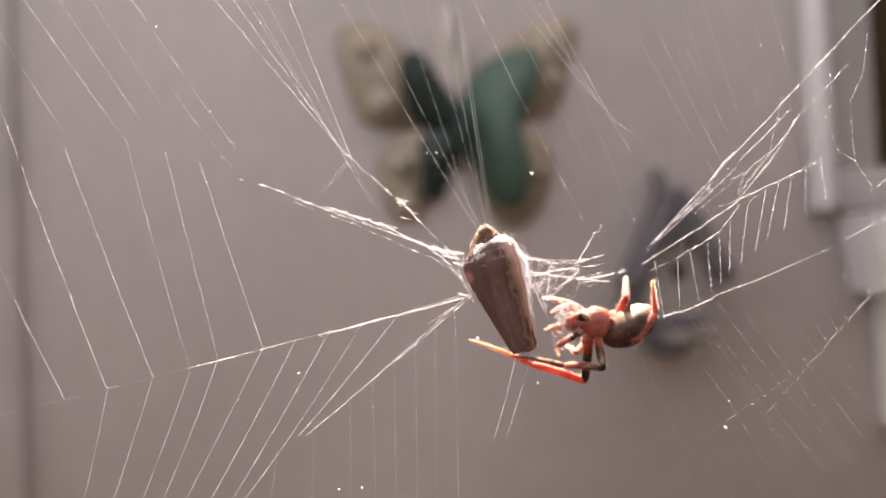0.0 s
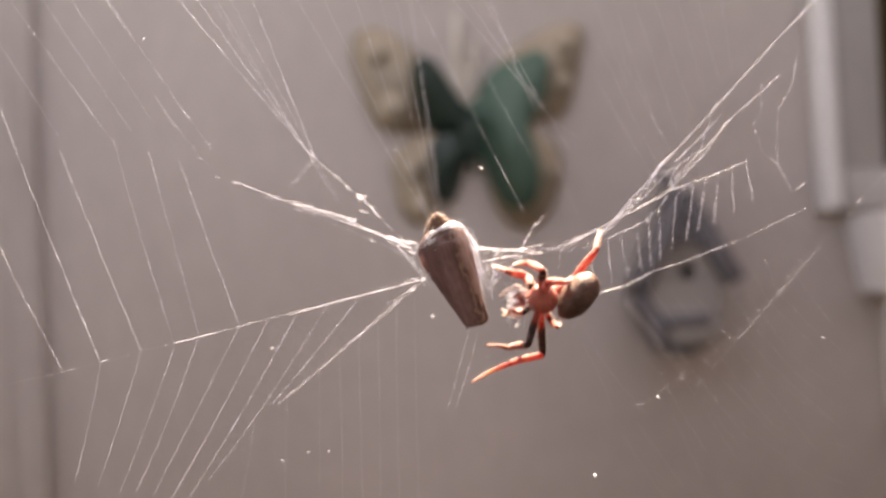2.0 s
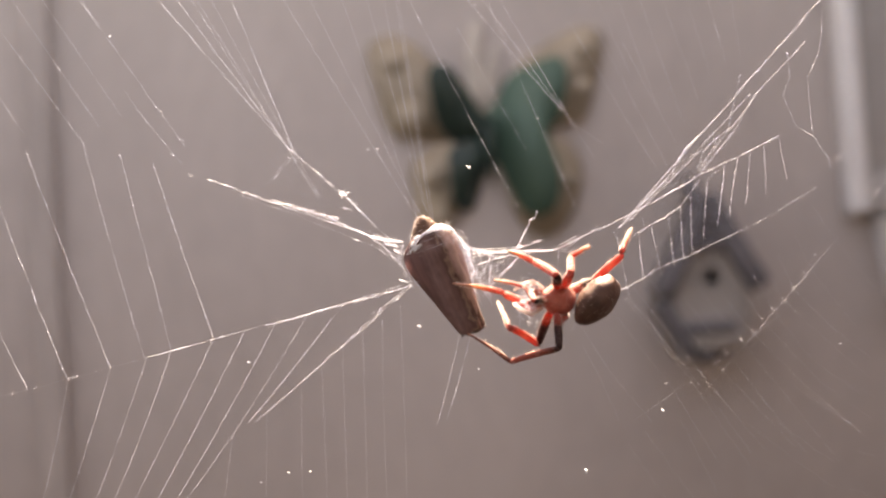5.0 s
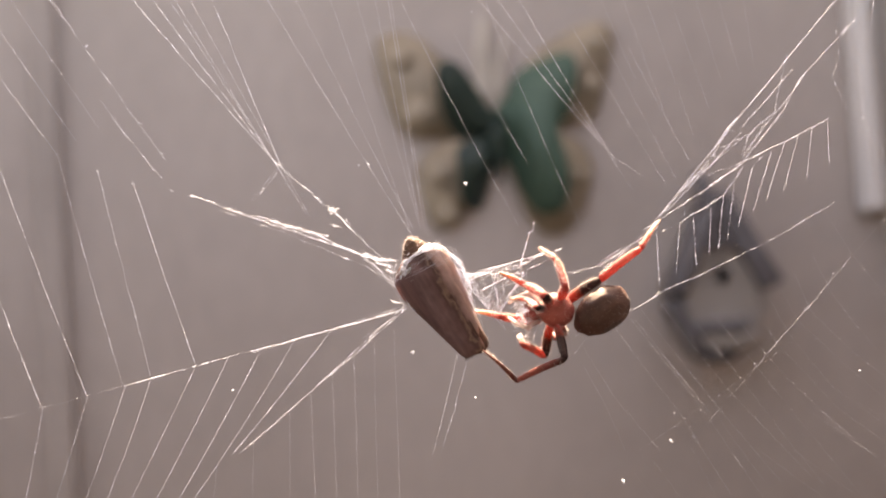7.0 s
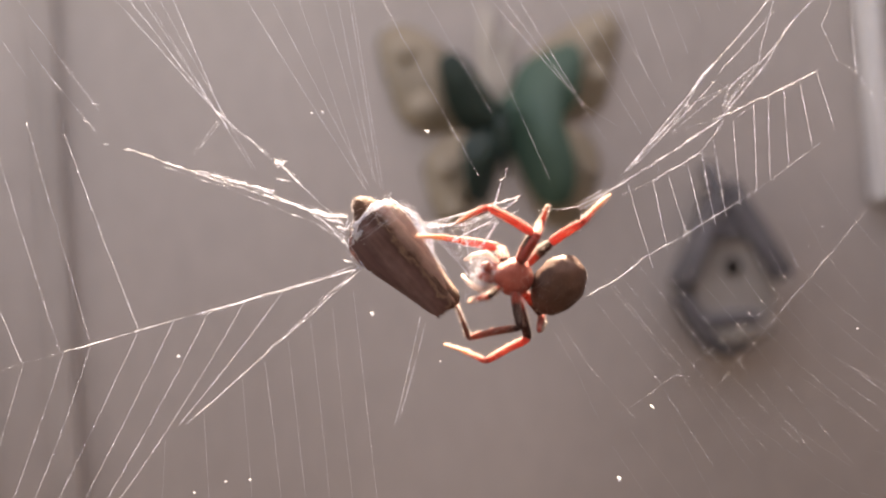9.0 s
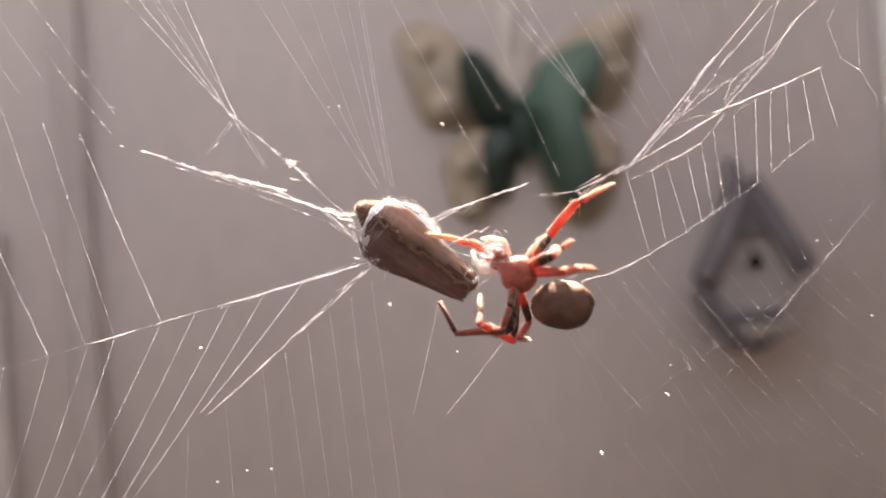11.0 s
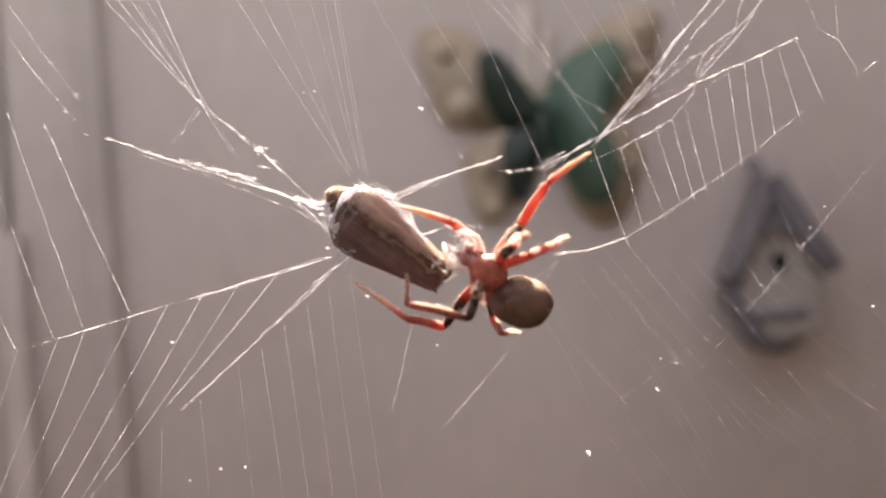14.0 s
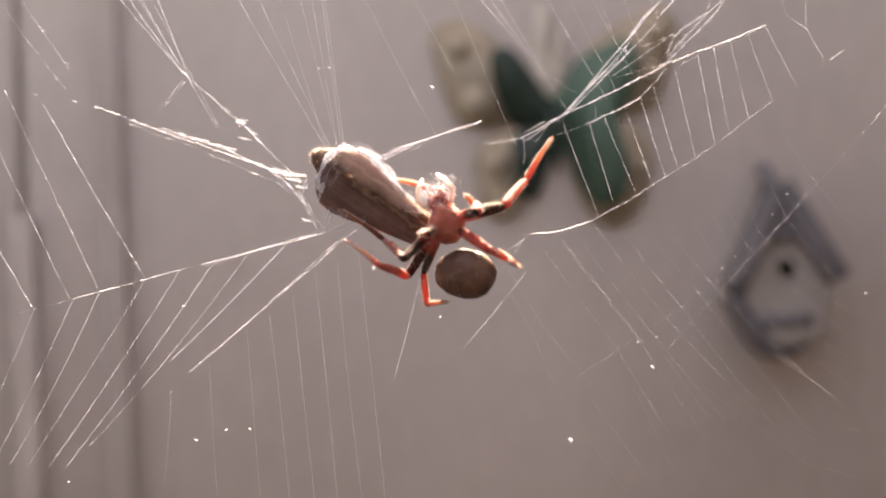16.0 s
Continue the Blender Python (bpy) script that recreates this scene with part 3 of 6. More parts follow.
SLANT_DEEP = [
    (44.5, -33, 50.9, -48.2), (37.2, -34.9, 46.1, -48.8), (63.7, -34.7, 74.6, -43.6), (56.7, -33.8, 74.2, -48.6), (79, -41.3, 82.1, -42.5), (76.1, -48.4, 81.4, -50.4),
    (50.5, -28.6, 58.1, -40.5), (76.1, -26.5, 83.1, -30.7), (67.6, -27.8, 78.1, -36.1), (33.7, -37.1, 42.1, -51.2),
]
GLINTS = [(44.8, -25.1), (47.2, -23.7), (49.9, -21.6), (52.3, -19.8), (55.1, -17.4), (57.1, -15.7), (59.3, -13.8), (61.4, -11.9), (63.4, -10.0), (65.6, -8.1), (67.9, -5.3), (70.5, -2.1)]
# sway of the lower sheet: seconds, x, z
LOW_ROWS = [
    (0.0, 0.0, 1.0), (1.5, 0.4, 1.5), (3.5, 0.8, 1.5), (4.0, 0.1, 1.0), (6.5, 0.0, 0.1), (7.0, 0.0, 0.0), (9.0, 0.8, 0.2), (11.5, 2.3, 1.2),
    (12.5, 3.0, 1.2), (14.0, 2.6, 1.0), (14.5, 3.6, 1.8), (15.5, 4.2, 2.4), (16.0, 8.2, 0.6),
]
# the knot of the ladder and the bundle's lean, time by time: seconds, knot x, z, turn of ladder, of middle strand, of upper strands, sideways slip of the upper strands
KNOT = (50.1, 19.1)
KNOT_ROWS = [
    (0, 42.6, 12.6, 5.2, 5.2, -2.6, 1.0),
    (0.5, 42.6, 11.8, 4.0, 3.7, -2.4, 1.5),
    (1, 43.0, 12.8, 2.8, 2.1, -2.2, 1.9),
    (1.5, 42.6, 13.3, 1.5, 0.6, -2.1, 2.4),
    (2, 43.0, 13.0, 0.3, -1.0, -1.9, 2.9),
    (2.5, 43.1, 13.2, 1.1, -1.4, -2.0, 2.9),
    (3, 44.4, 13.0, 1.8, -1.8, -2.2, 2.9),
    (3.5, 43.9, 12.7, 2.6, -2.1, -2.4, 2.8),
    (4, 43.9, 12.2, 3.3, -2.5, -2.5, 2.8),
    (6.5, 54.4, 18.0, 6.4, 4.7, 0.0, 2.0),
    (7, 54.3, 18.6, 5.2, 5.3, 0.4, 1.8),
    (7.5, 53.9, 18.7, 3.9, 5.9, 0.7, 1.7),
    (8, 53.8, 17.9, 3.8, 5.3, 0.2, 1.4),
    (8.5, 52.5, 17.0, 3.6, 4.6, -0.3, 1.1),
    (9, 54.3, 16.9, 3.5, 4.0, -0.8, 0.8),
    (11.5, 52.5, 17.5, 0.2, 0.4, 0.1, 1.1),
    (12, 51.5, 17.6, 0.8, -0.1, 0.2, 0.9),
    (12.5, 51.5, 18.1, 1.4, -0.7, 0.4, 0.7),
    (13, 51.7, 17.4, 1.2, -1.1, 0.1, 0.7),
    (13.5, 51.6, 18.1, 1.1, -1.5, -0.1, 0.8),
    (14, 51.3, 18.7, 0.9, -1.9, -0.4, 0.8),
    (14.5, 49.5, 18.3, 0.6, -1.3, -0.3, 0.6),
    (15, 49.9, 18.7, 0.3, -0.6, -0.1, 0.4),
    (15.5, 50.1, 19.3, 0.0, 0.0, 0.0, 0.1),
    (16, 51.5, 19.7, -0.2, -2.2, -0.3, -0.0),
]
# the thread out of the moth's shoulder (from, to) and the knotted end below the bundle (from, to)
SHOULDER_ROWS = [
    (0, 2.5, 1.5, 15, -0.6), (1, 1.3, 4.2, 15, 1.6), (3, 2.1, 4.1, 16, 2.5), (4, 3, 3, 16, 1.2), (6.5, 6, 2.2, 21.5, 5), (9, 5, 3, 21.7, 6.7),
    (11.5, 5, 4.6, 20.4, 8.5), (12.5, 5, 5.7, 19.9, 9.3), (14.5, 4.6, 6.6, 19.1, 9.9), (15.5, 5, 7.3, 19.1, 10.8), (16, 5.9, 8.4, 20, 12),
]
TANGLE_ROWS = [
    (0, 12, -0.6, 21.1, 0.6), (1, 19, 2.2, 27.1, 5.2), (3, 20, 2.6, 29, 6.3), (4, 17.9, 1.7, 28.2, 5.2), (6.5, 26.3, 1.7, 39, 9.4), (9, 29.3, 3.8, 35, 6.3),
    (11.5, 27.5, 6.4, 36.5, 10.2), (12.5, 26.9, 7.3, 35.8, 11), (14.5, 25.6, 7.6, 34.4, 11.2), (15.5, 25.7, 8, 32.2, 10.8), (16, 27.3, 9, 34, 12.2),
]
NET_AT = (0.0013, 0, 0.0053)
NET_ROWS = [
    (0, 0, 0, 0),
    (4, 0, 0, 0),
    (6.5, 0.9, -2.7, -13),
    (7, 0.9, -2.7, -14),
    (8, 1.8, -2.7, -12),
    (9, 2.6, -1.9, -14),
    (11.5, -4.4, 1.9, 40),
    (12.5, -4, 1.9, 40),
    (14.5, -3.4, 2.7, 42),
    (16, -2.9, 3.4, 42),
]

spider_web = thing("spider_web", "sunlit white orb web, torn, with loose and bundled threads", "spider web", at=pose(0, WEB_Y, WEB_Z))


def strand(row, thick, sag, back, beads, loose=False, slope=0.0, spread=0.18):
    """One beaded thread, its radius swelled and thinned to imitate glints. thick: radius in millimetres; back: how far
    behind the sheet.
    """
    x0, z0, x1, z1 = (v * (1 + max(0, back - 2) / 189) for v in row)
    a, b = Vector((x0, back, z0)), Vector((x1, back, z1))
    b.y += slope * (b - a).length
    if loose:
        a += Vector([random.gauss(0, spread) for _ in range(3)])
        b += Vector([random.gauss(0, spread) for _ in range(3)])
    length = (b - a).length
    n = max(8, min(160, int(length / (0.26 if beads > 0.85 else 0.5))))
    droop, side = sag * length * random.uniform(0.3, 1.0), random.uniform(-0.3, 0.3)
    seed, points, radii = random.uniform(0, 900), [], []
    own = thick * random.uniform(0.75, 1.2) * (0.7 if loose else 1)
    for i in range(n + 1):
        t = i / n
        p = a.lerp(b, t)
        p.z -= droop * 4 * t * (1 - t)
        p.x += side * droop * 4 * t * (1 - t)
        if beads > 0.8:
            p += Vector([noise.noise((seed + 40 * k, t * length * 0.22, 4)) for k in range(3)]) * (0.42 if beads > 2.5 else 0.22) * math.sin(math.pi * t)
        points.append(p / 1000)
        v = noise.noise((seed + t * length * 0.35, 3.1, 0))
        w = noise.noise((seed + t * length * 1.9, 9.7, 0))
        # lumps and gaps in the radius stand for glints along the thread
        if beads < 2:
            r = own * (0.72 + beads * (1.1 * v + 3.6 * max(0.0, w - 0.12)))
        else:
            dash = noise.noise((seed + t * length * 0.55, 5.3, 0))
            r = own * (0.22 + (beads - 1) * max(0.0, dash + 0.04) * (1.6 + 4.5 * max(0.0, w)))
        radii.append(max(own * 0.16, r) / 1000)
    bm = tube(bmesh.new(), points, radii, 5)
    if beads > 1.0:
        for k in range(int(length * 1.1)):
            i = random.randrange(1, n)
            way = Vector([random.gauss(0, 1) for _ in range(3)]).normalized()
            spike(bm, points[i], way, random.uniform(0.08, 0.5) * (0.4 + own * 6) / 1000, 0.00002 + 0.2 * radii[i])
        for f in bm.faces:
            f.material_index = 0
    return bm


def spin(owner, rows, thick, sag=0.02, back=0.0, beads=0.5, strands=1, slope=0.0, spread=0.18):
    for row in rows:
        for s in range(strands):
            part("thread", strand(row, thick, sag, back, beads, s > 0, slope, spread), SILK, owner)


def sector(label, row, thick):
    """A part of the web that sways as one: its leading spoke carries the other threads."""
    return part("web_sector", strand(row, thick, 0.01, 0, 1.2), SILK, spider_web, label)


left_sheet = sector("bright spokes and spiral threads, glints shaped as beads", SPOKE_THICK[0], 0.022)
spin(left_sheet, SPOKE_THICK[:6], 0.022, 0.01, 0, 2.8, 2, spread=0.2)
spin(left_sheet, SPOKE_THICK[2:4], 0.045, 0.006, -0.2, 3.2, 2, spread=0.35)
spin(left_sheet, [(-38.5, 15.9, -27, 11.2), (-27, 11.2, -13.6, 4.6), (-13.6, 4.6, -8.6, 0.6)], 0.026, 0.01, 0.2, 2.8, 1, spread=0.22)
spin(left_sheet, EDGE, 0.045, 0.02, -0.5, 2.3, 5, spread=0.4)
spin(left_sheet, RUNG_HIGH, 0.025, 0.008, 0, 0.7)
spin(left_sheet, RUNG_UPPER, 0.018, 0.01, 0, 1.6)
spin(left_sheet, FAN_KNOT[:2] + FAN_KNOT[5:6], 0.036, 0.01, 0, 1.1)
spin(left_sheet, FAN_KNOT[6:], 0.036, 0.02, 0, 2.7, 2, spread=0.3)
spin(left_sheet, FAN_KNOT[2:5], 0.022, 0.01, 4.0, 0.7)
spin(left_sheet, FAN_HEAD, 0.022, 0.01, 4.0, 0.5, slope=0.08)


def clump(x, z, size, back=0.0):
    """A ragged star of matted silk on a thread."""
    bm = bmesh.new()
    for k in range(22):
        star = size > 0.9
        way = Vector((random.gauss(0, 1), random.gauss(0, 0.6), random.gauss(0, 1 if star else 0.5))).normalized()
        start = Vector([random.gauss(0, size * 0.25) for _ in range(3)])
        if not star:
            run = random.gauss(0, size * 0.9)
            way += Vector((0.8, 0, -0.25)) * random.choice((-1, 1))
            start = start * 0.6 + Vector((run, 0, -0.34 * run))
        end = start + way * size * random.uniform(0.3, 1.3)
        mid = start.lerp(end, 0.5) + Vector([random.gauss(0, size * 0.12) for _ in range(3)])
        tube(bm, [start / 1000, mid / 1000, end / 1000], [size * random.uniform(0.04, 0.10) / 1000, size * 0.06 / 1000, size * 0.015 / 1000], 5)
    ob = part("silk_clump", bm, SILK_WOOL, left_sheet, "ragged white clump of silk")
    ob.matrix_basis = pose(x / 1000, back / 1000, z / 1000)


for (x, z), size in zip(CLUMPS, CLUMP_SIZES):
    clump(x, z, size)
low_sheet = sector("spiral threads strung like a ladder between spokes", SPOKES_LOW[0], 0.045)
spin(low_sheet, SPOKES_LOW[:1], 0.022, 0.003, 0, 1.4, 2, spread=0.3)
spin(low_sheet, SPOKES_LOW[1:2], 0.03, 0.005, 0, 1.6, 2)
spin(low_sheet, SPOKES_LOW[2:3], 0.034, 0.005, 0, 1.3)
spin(low_sheet, SPOKES_LOW[3:5], 0.017, 0.005, 0, 2.3)
spin(low_sheet, SPOKES_LOW[5:], 0.026, 0.005, 0.5, 1.0, 2)
LADDER, SIDE = [], []
for x0, z0, x1, z1 in RUNG_SIDE:
    rung = part("thread", strand((0, 0, x0 - x1, z0 - z1), 0.031, 0.02, 0, 1.2), SILK, low_sheet)
    rung.matrix_basis = pose(x1 / 1000, 0, z1 / 1000)
    SIDE.append((rung, x1, z1, x0 - x1, z0 - z1))
for rows, radius, back, beads, swings in ((RUNG_LOW, 0.034, 1.0, 0.6, 1.0), (RUNG_BASE, 0.0145, 8.0, 0.35, -1.0)):
    for x0, z0, x1, z1 in rows:
        x0, z0, x1, z1 = (v * (1 + max(0, back - 2) / 189) for v in (x0, z0, x1, z1))
        rung = part("thread", strand((0, 0, x1 - x0, z1 - z0), radius * (1.2 + x0 / 160), 0.035, 0, beads), SILK, low_sheet)
        rung.matrix_basis = pose(x0 / 1000, back / 1000, z0 / 1000)
        LADDER.append((rung, x0, back, z0, swings))
spin(low_sheet, FAN_TAIL, 0.028, 0.02, 3.0, 0.8)
right_sheet = sector("bright ladder of rungs climbing from one knot", SPUR[0], 0.022)
spin(right_sheet, SPUR, 0.02, 0.01, 0, 1.6)
spin(right_sheet, SPUR, 0.014, 0.01, 0, 2.4, 2, spread=0.12)
spin(right_sheet, ARC, 0.026, 0.01, 0, 1.2, 2, spread=0.08)
spin(right_sheet, CLIMB[:13], 0.022, 0.004, 0, 1.1, 2, spread=0.14)
spin(right_sheet, CLIMB[:8], 0.015, 0.01, 0.4, 1.0, 1, spread=0.4)
spin(right_sheet, CLIMB[13:], 0.018, 0.006, 0, 1.1)
spin(right_sheet, DOTTED, 0.02, 0.01, 0, 2.6)
spin(right_sheet, CHAIN, 0.02, 0.01, 0, 1.8)
RUNGS = []
for x0, z0, x1, z1 in RUNG_RIGHT:
    rung = part("thread", strand((0, 0, x1 - x0, z1 - z0), 0.03, 0.015, 0, 0.6), SILK, right_sheet)
    rung.matrix_basis = pose(x0 / 1000, 0, z0 / 1000)
    RUNGS.append((rung, x0, z0))
middle_strand = sector("taut bright thread between two knots", STRAND_MID[0], 0.03)
spin(middle_strand, STRAND_MID[1:], 0.03, 0.004, 0, 1.2)
spin(middle_strand, STRAND_MID, 0.02, 0.012, 0, 1.8, 2, spread=0.2)
upper_strands = sector("taut bundle of bright threads with matted bits", STRAND_HIGH[0], 0.032)
spin(upper_strands, STRAND_HIGH[1:], 0.03, 0.003, 0, 1.0)
spin(upper_strands, STRAND_HIGH, 0.02, 0.006, 0, 1.7, 2, spread=0.16)
spin(upper_strands, STRAND_TWIN, 0.024, 0.006, 0, 1.3, 2, spread=0.16)
spin(upper_strands, FLARE, 0.05, 0.01, 0, 1.5, 3, spread=0.2)
stay_thread = sector("long slanting stay thread, its glints shaped as dashes", STAY[0], 0.008)
spin(stay_thread, STAY[:1], 0.014, 0.004, 0, 3.0)
spin(stay_thread, STAY[1:2], 0.026, 0.004, 0, 2.2)
spin(stay_thread, STAY[2:], 0.010, 0.004, 0, 2.4)
far_sheet = sector("faint slanting spiral threads below the lower spoke", SLANT_NEAR[6], 0.009)
spin(far_sheet, FOOT_THREADS, 0.016, 0.02, 0, 1.0)
spin(far_sheet, STAY_LOW, 0.010, 0.01, 2.0, 2.2)


def slant(rows, thick, back, beads):
    """Threads whose ends already lie at their own depth."""
    for row in rows:
        thread = part("thread", strand(row, thick, 0.012, 0, beads), SILK, far_sheet)
        thread.matrix_basis = pose(0, back / 1000, 0)


slant(SLANT_NEAR, 0.0095, 5, 0.5)
slant(SLANT_FAR, 0.0085, 5, 0.5)
slant(SLANT_DEEP, 0.0098, 14, 0.4)
JOINT = SPOKE_LOWER[2][:2]


def from_joint(rows):
    return [tuple(v - JOINT[k % 2] for k, v in enumerate(row)) for row in rows]


lower_spoke = sector("bright lower spoke, its glints shaped as dashes", from_joint(SPOKE_LOWER)[2], 0.022)
spin(lower_spoke, from_joint(SPOKE_LOWER[2:4]), 0.024, 0.006, 0, 2.2, 2, spread=0.12)
spin(lower_spoke, from_joint(SPOKE_LOWER[4:]), 0.017, 0.006, 0, 2.2, 2, spread=0.08)
spoke_foot = sector("bright foot of the lower spoke", from_joint(SPOKE_LOWER)[1], 0.022)
spin(spoke_foot, from_joint(SPOKE_LOWER[:2]), 0.024, 0.006, 0, 2.0, 2, spread=0.12)
spin(spoke_foot, from_joint(SPOKE_LOWER[:2]), 0.018, 0.03, 0, 1.4, 2, spread=0.3)
drag_line = sector("drag thread hanging from the spider's foot", DRAG, 0.03)
top_sheet = sector("faint far threads of the upper web", FAN_RIGHT[0], 0.018)
spin(top_sheet, FAN_RIGHT[1:], 0.015, 0.01, 10.0, 0.4)
spin(top_sheet, FAN_FAR, 0.016, 0.02, 14.0, 0.4)
cross_fan = sector("thin threads that meet above the bundle", CROSS_FAN[0], 0.012)
spin(cross_fan, CROSS_FAN[1:], 0.013, 0.006, 0, 0.7)
spin(cross_fan, CROSS_FAN[:3], 0.009, 0.01, 0, 0.9)
shoulder_thread = sector("bright beaded thread out of the moth's shoulder", (0, 0, 15.8, 0), 0.026)
spin(shoulder_thread, [(-2.5, -0.5, 8, 0), (-2, -1.2, 6, -0.1), (3, -0.1, 15.8, 0)], 0.022, 0.015, 0, 1.7, 2, spread=0.14)
spin(shoulder_thread, [(2, 0, 4, -1.2), (4, -1.2, 6.5, -0.2)], 0.012, 0.05, 0, 1.4)
tangle = sector("tangled thread end by the spider's foot", (0, 0, 9, 0), 0.022)
spin(tangle, [(0, 0, 9.5, 0), (0, 0, 4.5, 0.6), (1.2, -0.6, 6.5, 0)], 0.018, 0.02, 0, 1.5, 2, spread=0.2)
spin(tangle, [(-6, 2.6, 0, 0), (-5, 1.8, 0.4, 0.1)], 0.012, 0.03, 0, 1.6)
spin(tangle, [(0, 0, 2.2, -1.6), (2.2, -1.6, 4.4, -0.6), (0.6, -0.3, -1.6, -4.2)], 0.014, 0.03, 0, 1.7)
loose_end = sector("loose curling thread end", CURL[1], 0.045)
spin(loose_end, CURL[:1], 0.035, 0.14, 0.5, 1.6, 3)
spin(loose_end, CURL[1:], 0.04, 0.02, 0.5, 1.3, 2)
spin(loose_end, NET, 0.026, 0.04, 0.5, 2.2, 2, spread=0.6)
corner, low_end, far_end = Vector(NET[0][:2]), Vector(NET[8][2:]), Vector(NET[1][2:])
film = []
for k in range(30):
    a, b = corner.lerp(low_end, random.random()), corner.lerp(far_end, random.random() ** 1.5)
    film.append((*a, *b))
spin(loose_end, film, 0.015, 0.08, 0.8, 1.4, 1)


# ---- the wrapped moth ----
def moth():
    ob = thing("moth", "brown wrapped moth hanging head up in the web", "moth")
    half = 11.7

    def shell(side, y_lift):
        """One folded forewing: a long roof-like leaf from shoulder to tail."""
        bm = bmesh.new()
        rows = []
        marks = [(0.0, 3.0), (0.05, 4.5), (0.12, 5.35), (0.25, 5.4), (0.42, 4.75), (0.62, 3.9), (0.80, 3.2), (0.92, 2.75), (0.97, 2.5), (1.0, 2.0)]
        for i in range(41):
            s = i / 40
            z = half * 0.70 - s * half * 1.68
            k0 = max(k for k in range(len(marks) - 1) if marks[k][0] <= s)
            (sa, wa), (sb, wb) = marks[k0], marks[k0 + 1]
            width = (wa + (wb - wa) * (s - sa) / (sb - sa)) * (1.28 if side < 0 else 0.76)
            row = []
            for k in range(17):
                u = k / 16
                x = side * (-0.35 + (width + 0.35) * math.sin(u * math.pi / 2 * 1.1) / math.sin(math.pi / 2 * 1.1) * (1.0 if u < 0.92 else 0.985))
                y = -y_lift - 3.0 * math.cos(u * math.pi / 2 * 1.12) * (1 - 0.40 * s) * (0.55 + 0.45 * min(1, s * 6))
                ripple = 0.16 * noise.noise((x * 0.7, z * 0.25, 7 + side)) + 0.018 * math.sin(u * 26 + s * 3)
                drop = (0.8 * math.sin(u * 3) + 0.35 * noise.noise((u * 5, side, 2))) * (1 - s) ** 3
                row.append(bm.verts.new(Vector((x, y + ripple, z + drop)) / 1000))
            rows.append(row)
        for a, b in zip(rows, rows[1:]):
            for k in range(16):
                bm.faces.new((a[k], a[k + 1], b[k + 1], b[k]))
        bmesh.ops.solidify(bm, geom=bm.faces[:], thickness=0.00018)
        bmesh.ops.recalc_face_normals(bm, faces=bm.faces)
        for e in bm.edges:
            e.smooth = e.calc_face_angle(0) < 0.6
        return bm

    part("forewing", shell(-1, 0.25), WING, ob, "brown streaked folded forewing")
    part("forewing", shell(1, 0.0), WING_SUNLIT, ob, "tan and brown mottled folded forewing, sunlit paleness painted in")

    def furry(points, radii, sides, hairs, long, flat=1.0):
        bm = tube(bmesh.new(), [Vector(p) / 1000 for p in points], [r / 1000 for r in radii], sides)
        bmesh.ops.subdivide_edges(bm, edges=bm.edges[:], cuts=1, use_grid_fill=True)
        for v in bm.verts:
            v.co += Vector((noise.noise(v.co * 900), noise.noise(v.co * 900 + Vector((5, 0, 0))), noise.noise(v.co * 900 + Vector((0, 5, 0))))) * 0.00022
        bm.normal_update()
        for v in random.sample(list(bm.verts), min(hairs, len(bm.verts))):
            spike(bm, v.co, (v.normal + Vector([random.gauss(0, 0.4) for _ in range(3)])).normalized(), long / 1000)
        return bm

    part("thorax", furry([(-0.4, -0.2, 11.7), (-0.45, -0.3, 11.2), (-0.5, 0.1, 10.0), (-0.6, 1.0, 8.6), (-0.6, 1.5, 6.8), (0, 0.8, 2)], [0.7, 1.3, 2.1, 3.1, 3.7, 2.6], 16, 260, 0.6), FUR, ob, "furry dark brown head and collar", extra=HAIR)
    part("belly", furry([(0, 0.3, 4), (0.1, 0.6, 0), (0.2, 0.5, -5), (0.3, 0.2, -9.6), (0.5, 0.0, -11.4), (0.6, 0, -12.0)], [2.8, 2.9, 2.5, 2.1, 1.5, 0.6], 12, 60, 0.6), FUR, ob, "dark brown belly", extra=HAIR)
    bm = bmesh.new()
    for k in range(36):
        z0, a0 = random.uniform(5.2, 9.2), random.uniform(0, math.tau)
        step, pts = random.uniform(0.16, 0.3), []
        for i in range(10):
            a = a0 + i * step
            r = (4.1 if math.cos(a) > 0 else 6.3) if z0 < 7.2 else 4.0
            pts.append(Vector((r * math.cos(a) * 1.0, 3.0 * math.sin(a) - 0.15, z0 + 0.5 * math.sin(a * 2 + k) + i * 0.05)) / 1000)
        tube(bm, pts, [random.uniform(0.008, 0.026) / 1000 for _ in pts], 4)
    part("silk_wrap", bm, SILK, ob, "fine white silk wound round the shoulders")
    bm = bmesh.new()
    for k in range(240):
        x = random.uniform(-2.9, 1.7)
        at = Vector((x, -1.6 * math.cos(x * 0.42) + random.uniform(0, 0.9), -11.2 + random.uniform(0, 0.6))) / 1000
        way = Vector((x * 0.08 + random.gauss(0, 0.2), random.gauss(0, 0.2), -1)).normalized()
        spike(bm, at, way, random.uniform(0.4, 1.2) / 1000, 0.00006)
    for f in bm.faces:
        f.material_index = 0
    part("wing_fringe", bm, FUR, ob, "dark ragged fringe at the wing tips")

    def roll(start, bend, end, thick, seed):
        """A lumpy roll of matted silk."""
        n, pts, radii = 34, [], []
        a, m, b = Vector(start), Vector(bend), Vector(end)
        for i in range(n + 1):
            t = i / n
            p = a * (1 - t) ** 2 + m * 2 * t * (1 - t) + b * t * t
